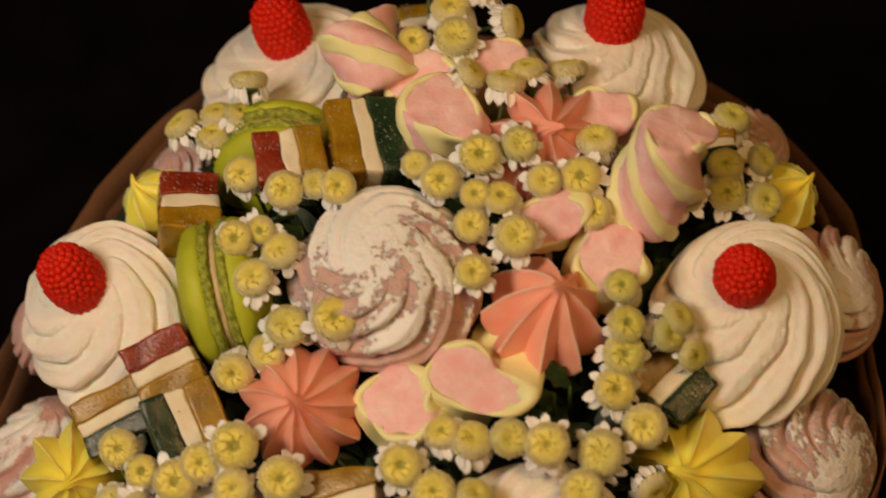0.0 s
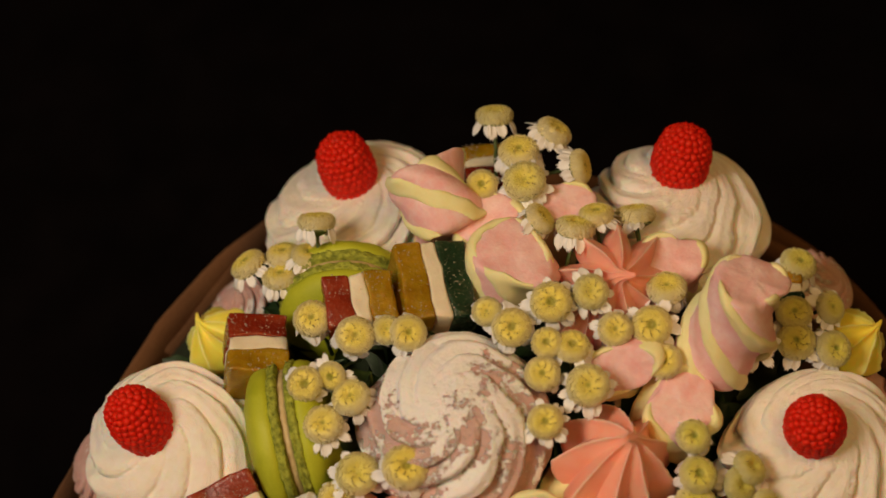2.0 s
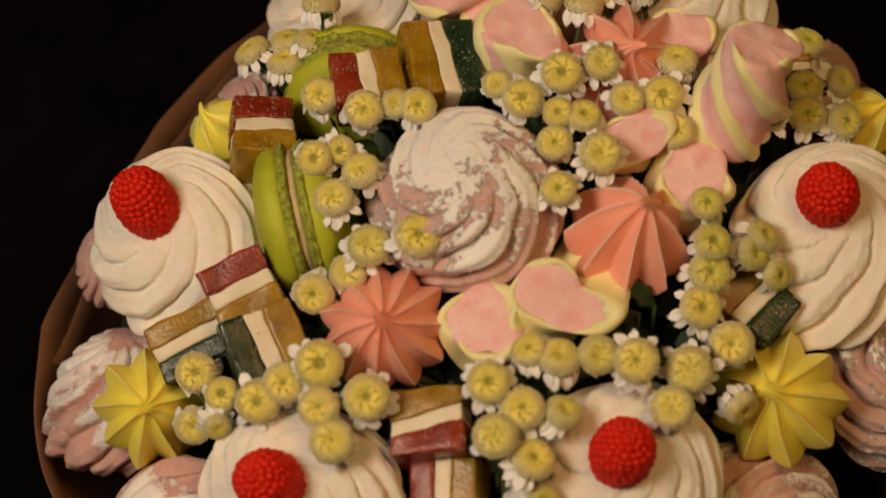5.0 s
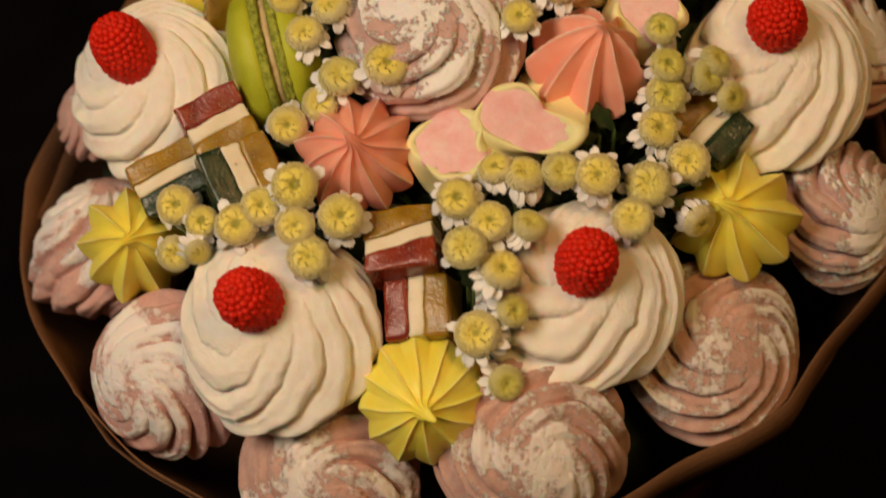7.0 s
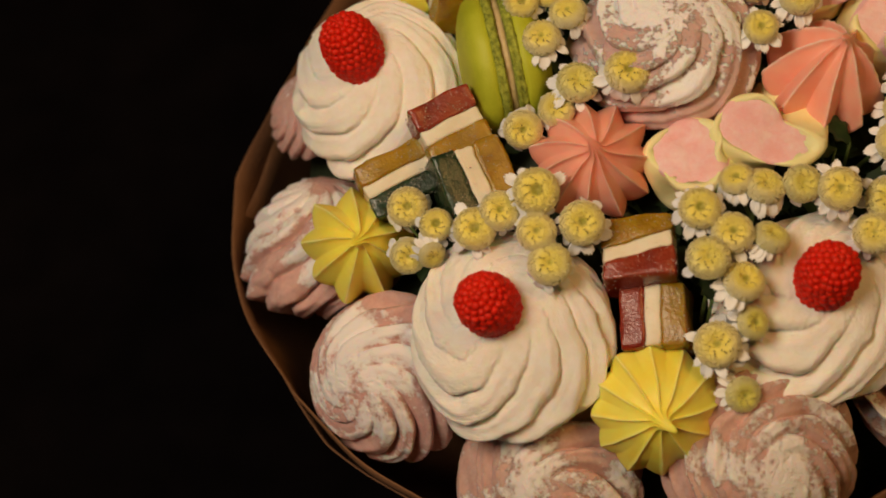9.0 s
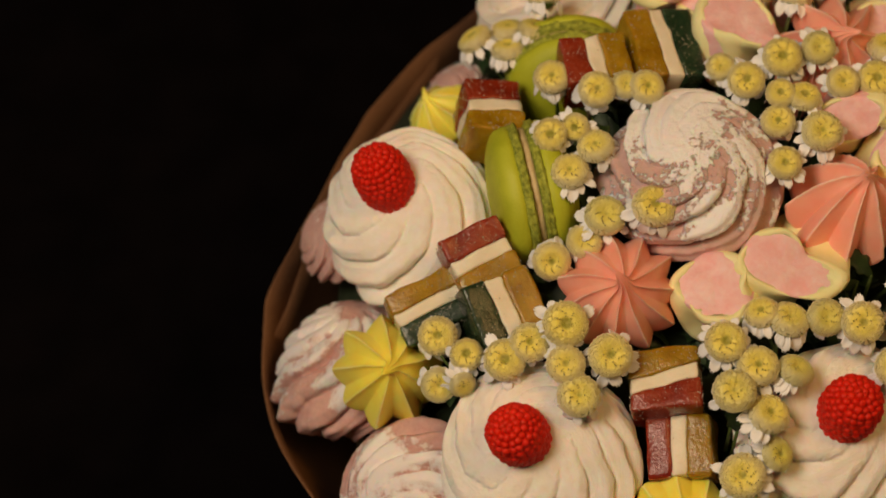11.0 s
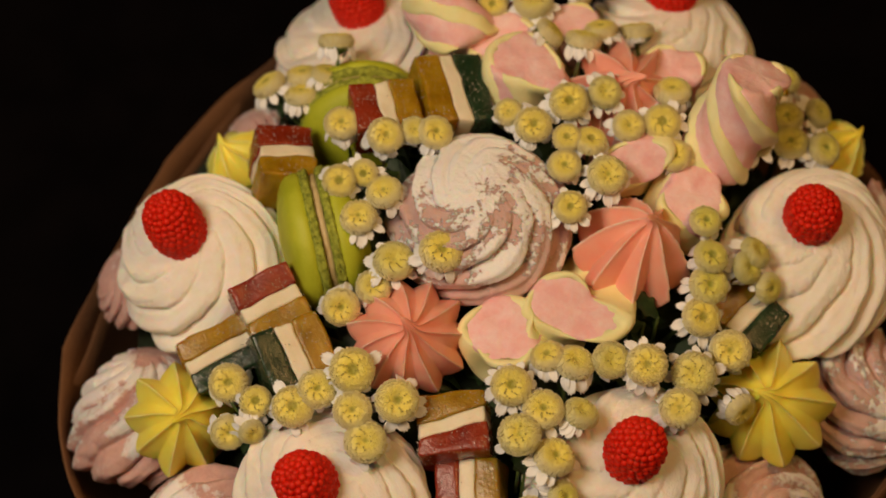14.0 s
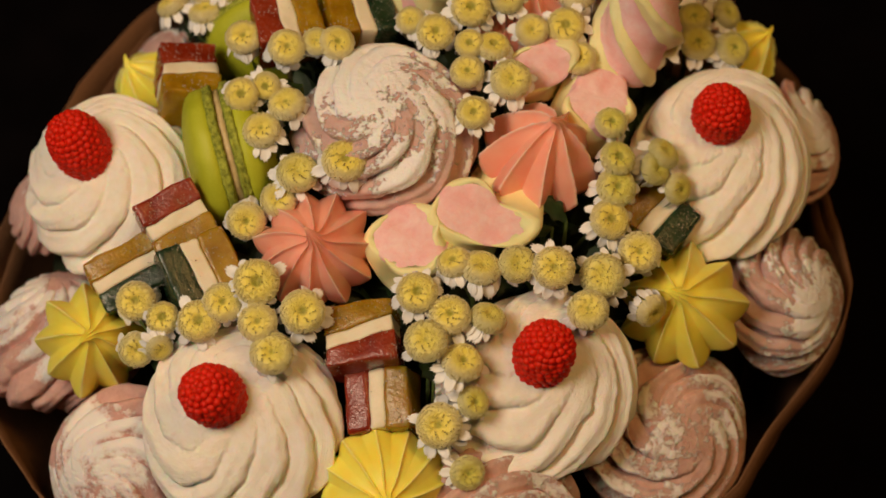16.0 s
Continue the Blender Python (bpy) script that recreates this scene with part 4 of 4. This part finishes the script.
marshmallow(pose(0.0270, -0.0440, 0.3045, 26.0, -6.1, 19.1), 0.0139, 0.022, 1.25, 1.05, 20, -44, 0.30)
marshmallow(pose(-0.0235, 0.0866, 0.3229, -66.9, 6.8, 32.7), 0.0137, 0.027, 1.00, 0.38, 20)
marshmallow(pose(0.0918, 0.0321, 0.3436, 21.2, 3.6, 128.6), 0.0132, 0.042, 1.00, 0.38, 130)

# single leaves that show between the sweets
leaf(pose(0.0088, -0.0962, 0.2866, 38.7, -32.6, -2.2), 0.014, 20)
leaf(pose(0.0107, -0.0988, 0.2836, -13.8, -53.3, 123.8), 0.013, 110)
leaf(pose(0.0130, -0.0922, 0.2881, 14.9, 13.5, 61.0), 0.012, 60)
leaf(pose(0.0536, -0.0424, 0.2934, 3.6, 4.3, -159.8), 0.018, 200)
leaf(pose(0.0484, -0.0450, 0.2937, 49.9, 43.8, -79.8), 0.016, 280)
leaf(pose(0.0588, -0.0392, 0.2930, -10.6, -29.1, 157.1), 0.015, 150)
leaf(pose(0.0668, -0.0528, 0.2859, 67.6, -4.1, 16.0), 0.014, 10)
leaf(pose(-0.0352, 0.0084, 0.3115, 5.6, -1.7, -140.0), 0.016, 220)
leaf(pose(0.0838, -0.0398, 0.2820, -18.1, 7.6, -109.5), 0.013, 250)

# camomile heads, cluster by cluster
camomiles([
    (0.0014, 0.1119, 0.3201, 38, 95, 0.87),
    (0.0232, 0.1054, 0.3209, 42, 40, 0.86),
    (0.0111, 0.0956, 0.3214, 13, 107, 0.93),
    (0.0140, 0.0803, 0.3253, 8, -120, 0.96),
    (0.0330, 0.0904, 0.3215, 68, 1, 0.80),
    (-0.0011, 0.0802, 0.3224, 22, -103, 0.72),
    (0.0200, 0.0660, 0.3236, 49, 24, 0.78),
    (0.0326, 0.0627, 0.3235, 38, 78, 0.88),
    (0.0397, 0.0698, 0.3214, 31, 103, 0.79),
    (0.0537, 0.0748, 0.3147, 47, 100, 0.92),
])
camomiles([
    (-0.0597, 0.0669, 0.3139, 47, 94, 0.87),
    (-0.0848, 0.0572, 0.2989, 42, 147, 0.86),
    (-0.0724, 0.0615, 0.2998, 29, 104, 0.81),
    (-0.0626, 0.0584, 0.3044, 31, 69, 0.80),
    (-0.0722, 0.0514, 0.3006, 28, 104, 0.85),
    (-0.0561, 0.0243, 0.3190, 11, -119, 0.84),
    (-0.0402, 0.0155, 0.3240, 22, -74, 0.85),
    (-0.0297, 0.0186, 0.3234, 16, -81, 0.66),
    (-0.0223, 0.0177, 0.3236, 20, -56, 0.81),
])
camomiles([
    (-0.0562, 0.0000, 0.3167, 25, -99, 0.78),
    (-0.0472, 0.0031, 0.3181, 48, -115, 0.64),
    (-0.0400, -0.0045, 0.3167, 12, 176, 0.85),
    (-0.0490, -0.0130, 0.3128, 9, -130, 0.87),
    (-0.0361, -0.0291, 0.3092, 9, -77, 0.94),
    (-0.0196, -0.0292, 0.3161, 9, -41, 1.00),
])
camomiles([
    (0.1126, 0.0689, 0.2961, 21, 37, 0.86),
    (0.1096, 0.0417, 0.3072, 3, -112, 0.81),
    (0.1222, 0.0460, 0.3049, 37, -15, 0.74),
    (0.0958, 0.0250, 0.3142, 19, -51, 0.79),
    (0.1102, 0.0314, 0.3055, 13, -73, 0.86),
    (0.1233, 0.0304, 0.3034, 28, -35, 0.81),
], unripe=True)
camomiles([
    (0.0257, 0.0286, 0.3298, 23, -88, 0.90),
    (0.0389, 0.0335, 0.3296, 24, -81, 0.78),
    (0.0648, 0.0400, 0.3228, 15, 102, 0.89),
    (0.0128, 0.0198, 0.3268, 22, -85, 0.85),
    (0.0041, 0.0261, 0.3259, 18, -109, 0.66),
    (0.0476, 0.0220, 0.3249, 25, -85, 0.76),
    (0.0599, 0.0244, 0.3241, 22, -95, 0.88),
    (0.0250, 0.0147, 0.3264, 19, -110, 0.68),
    (0.0334, 0.0142, 0.3253, 6, 41, 0.78),
    (0.0240, 0.0045, 0.3233, 21, -101, 0.77),
    (0.0392, 0.0007, 0.3233, 20, -76, 0.93),
    (0.0645, 0.0139, 0.3186, 21, -96, 0.78),
    (0.0257, -0.0130, 0.3223, 20, -92, 0.76),
])
camomiles([
    (-0.0936, -0.0628, 0.2798, 28, -98, 0.89),
    (-0.0830, -0.0736, 0.2853, 16, -107, 0.75),
    (-0.0925, -0.0821, 0.2787, 42, -82, 0.80),
    (-0.0842, -0.0835, 0.2821, 69, -65, 0.61),
    (-0.0696, -0.0800, 0.2936, 21, -97, 0.93),
    (-0.0614, -0.0749, 0.2973, 21, -82, 0.88),
    (-0.0494, -0.0717, 0.3052, 26, -85, 1.00),
    (-0.0489, -0.0845, 0.2998, 22, -98, 0.85),
    (-0.0338, -0.0802, 0.2996, 25, -88, 0.97),
    (-0.0442, -0.0941, 0.2953, 18, -85, 0.94),
    (-0.0544, -0.0416, 0.2985, 41, -90, 0.86),
    (-0.0430, -0.0356, 0.3026, 18, -106, 0.81),
])
camomiles([
    (0.0053, -0.0753, 0.3031, 18, -98, 0.90),
    (0.0164, -0.0829, 0.3003, 8, -115, 0.92),
    (0.0294, -0.0827, 0.2977, 25, 37, 0.83),
    (0.0081, -0.0925, 0.2996, 16, -99, 0.94),
    (0.0203, -0.0973, 0.2930, 13, 2, 0.92),
    (0.0181, -0.0627, 0.3024, 17, 158, 0.77),
    (0.0274, -0.0648, 0.3017, 14, 43, 0.91),
    (0.0400, -0.0635, 0.3024, 26, -70, 0.84),
    (0.0525, -0.0656, 0.3031, 25, -95, 0.94),
    (0.0699, -0.0644, 0.2959, 27, -107, 1.00),
    (0.0840, -0.0522, 0.2920, 26, -100, 0.96),
    (0.0642, -0.0783, 0.2955, 18, -113, 0.91),
    (0.0875, -0.0704, 0.2828, 77, -53, 0.79),
])
camomiles([
    (0.0737, -0.0410, 0.2961, 25, -53, 0.91),
    (0.0124, -0.1147, 0.2810, 26, -113, 1.00),
])
camomiles([
    (0.0764, -0.0304, 0.3010, 25, -59, 0.92),
    (0.0769, -0.0223, 0.3070, 16, -25, 0.82),
    (0.0748, -0.0115, 0.3137, 12, -54, 0.74),
    (0.0910, -0.0212, 0.2994, 43, -30, 0.78),
    (0.0943, -0.0156, 0.3006, 35, 12, 0.78),
    (0.0996, -0.0249, 0.2922, 56, -40, 0.73),
    (0.0239, -0.1073, 0.2834, 32, -27, 0.74),
], unripe=True)
camomiles([
    (0.0218, -0.1260, 0.2679, 42, -66, 0.78),
], unripe=True)

# ---- greenery between the sweets ----


def foliage():
    rng = random.Random(9)
    verts, faces = [], []
    for _ in range(900):
        r, a = 0.116 * math.sqrt(rng.random()), rng.uniform(0, 6.283)
        x, y = r * math.cos(a), r * math.sin(a)
        m = Matrix.Translation((x, y, foam_height(x, y) + rng.uniform(-0.001, 0.010))) @ Euler((rng.uniform(-0.9, 0.9), rng.uniform(-0.9, 0.9), rng.uniform(0, 6.28))).to_matrix().to_4x4()
        length, wide = rng.uniform(0.010, 0.018), rng.uniform(0.0025, 0.0045)
        base = len(verts)
        for i in range(6):
            s = i / 5
            w = wide * math.sin(math.pi * min(0.97, 0.12 + 0.86 * s)) * (1.0 if i % 2 else 0.78)
            z = 0.003 * math.sin(2.4 * s)
            verts += [tuple(m @ Vector((length * s, -w, z + 0.0008))), tuple(m @ Vector((length * s, 0, z))), tuple(m @ Vector((length * s, w, z + 0.0008)))]
        for i in range(5):
            for j in range(2):
                k = base + i * 3 + j
                faces.append((k, k + 3, k + 4, k + 1))
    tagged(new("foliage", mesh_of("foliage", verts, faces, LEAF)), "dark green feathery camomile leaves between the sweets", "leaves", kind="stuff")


foliage()
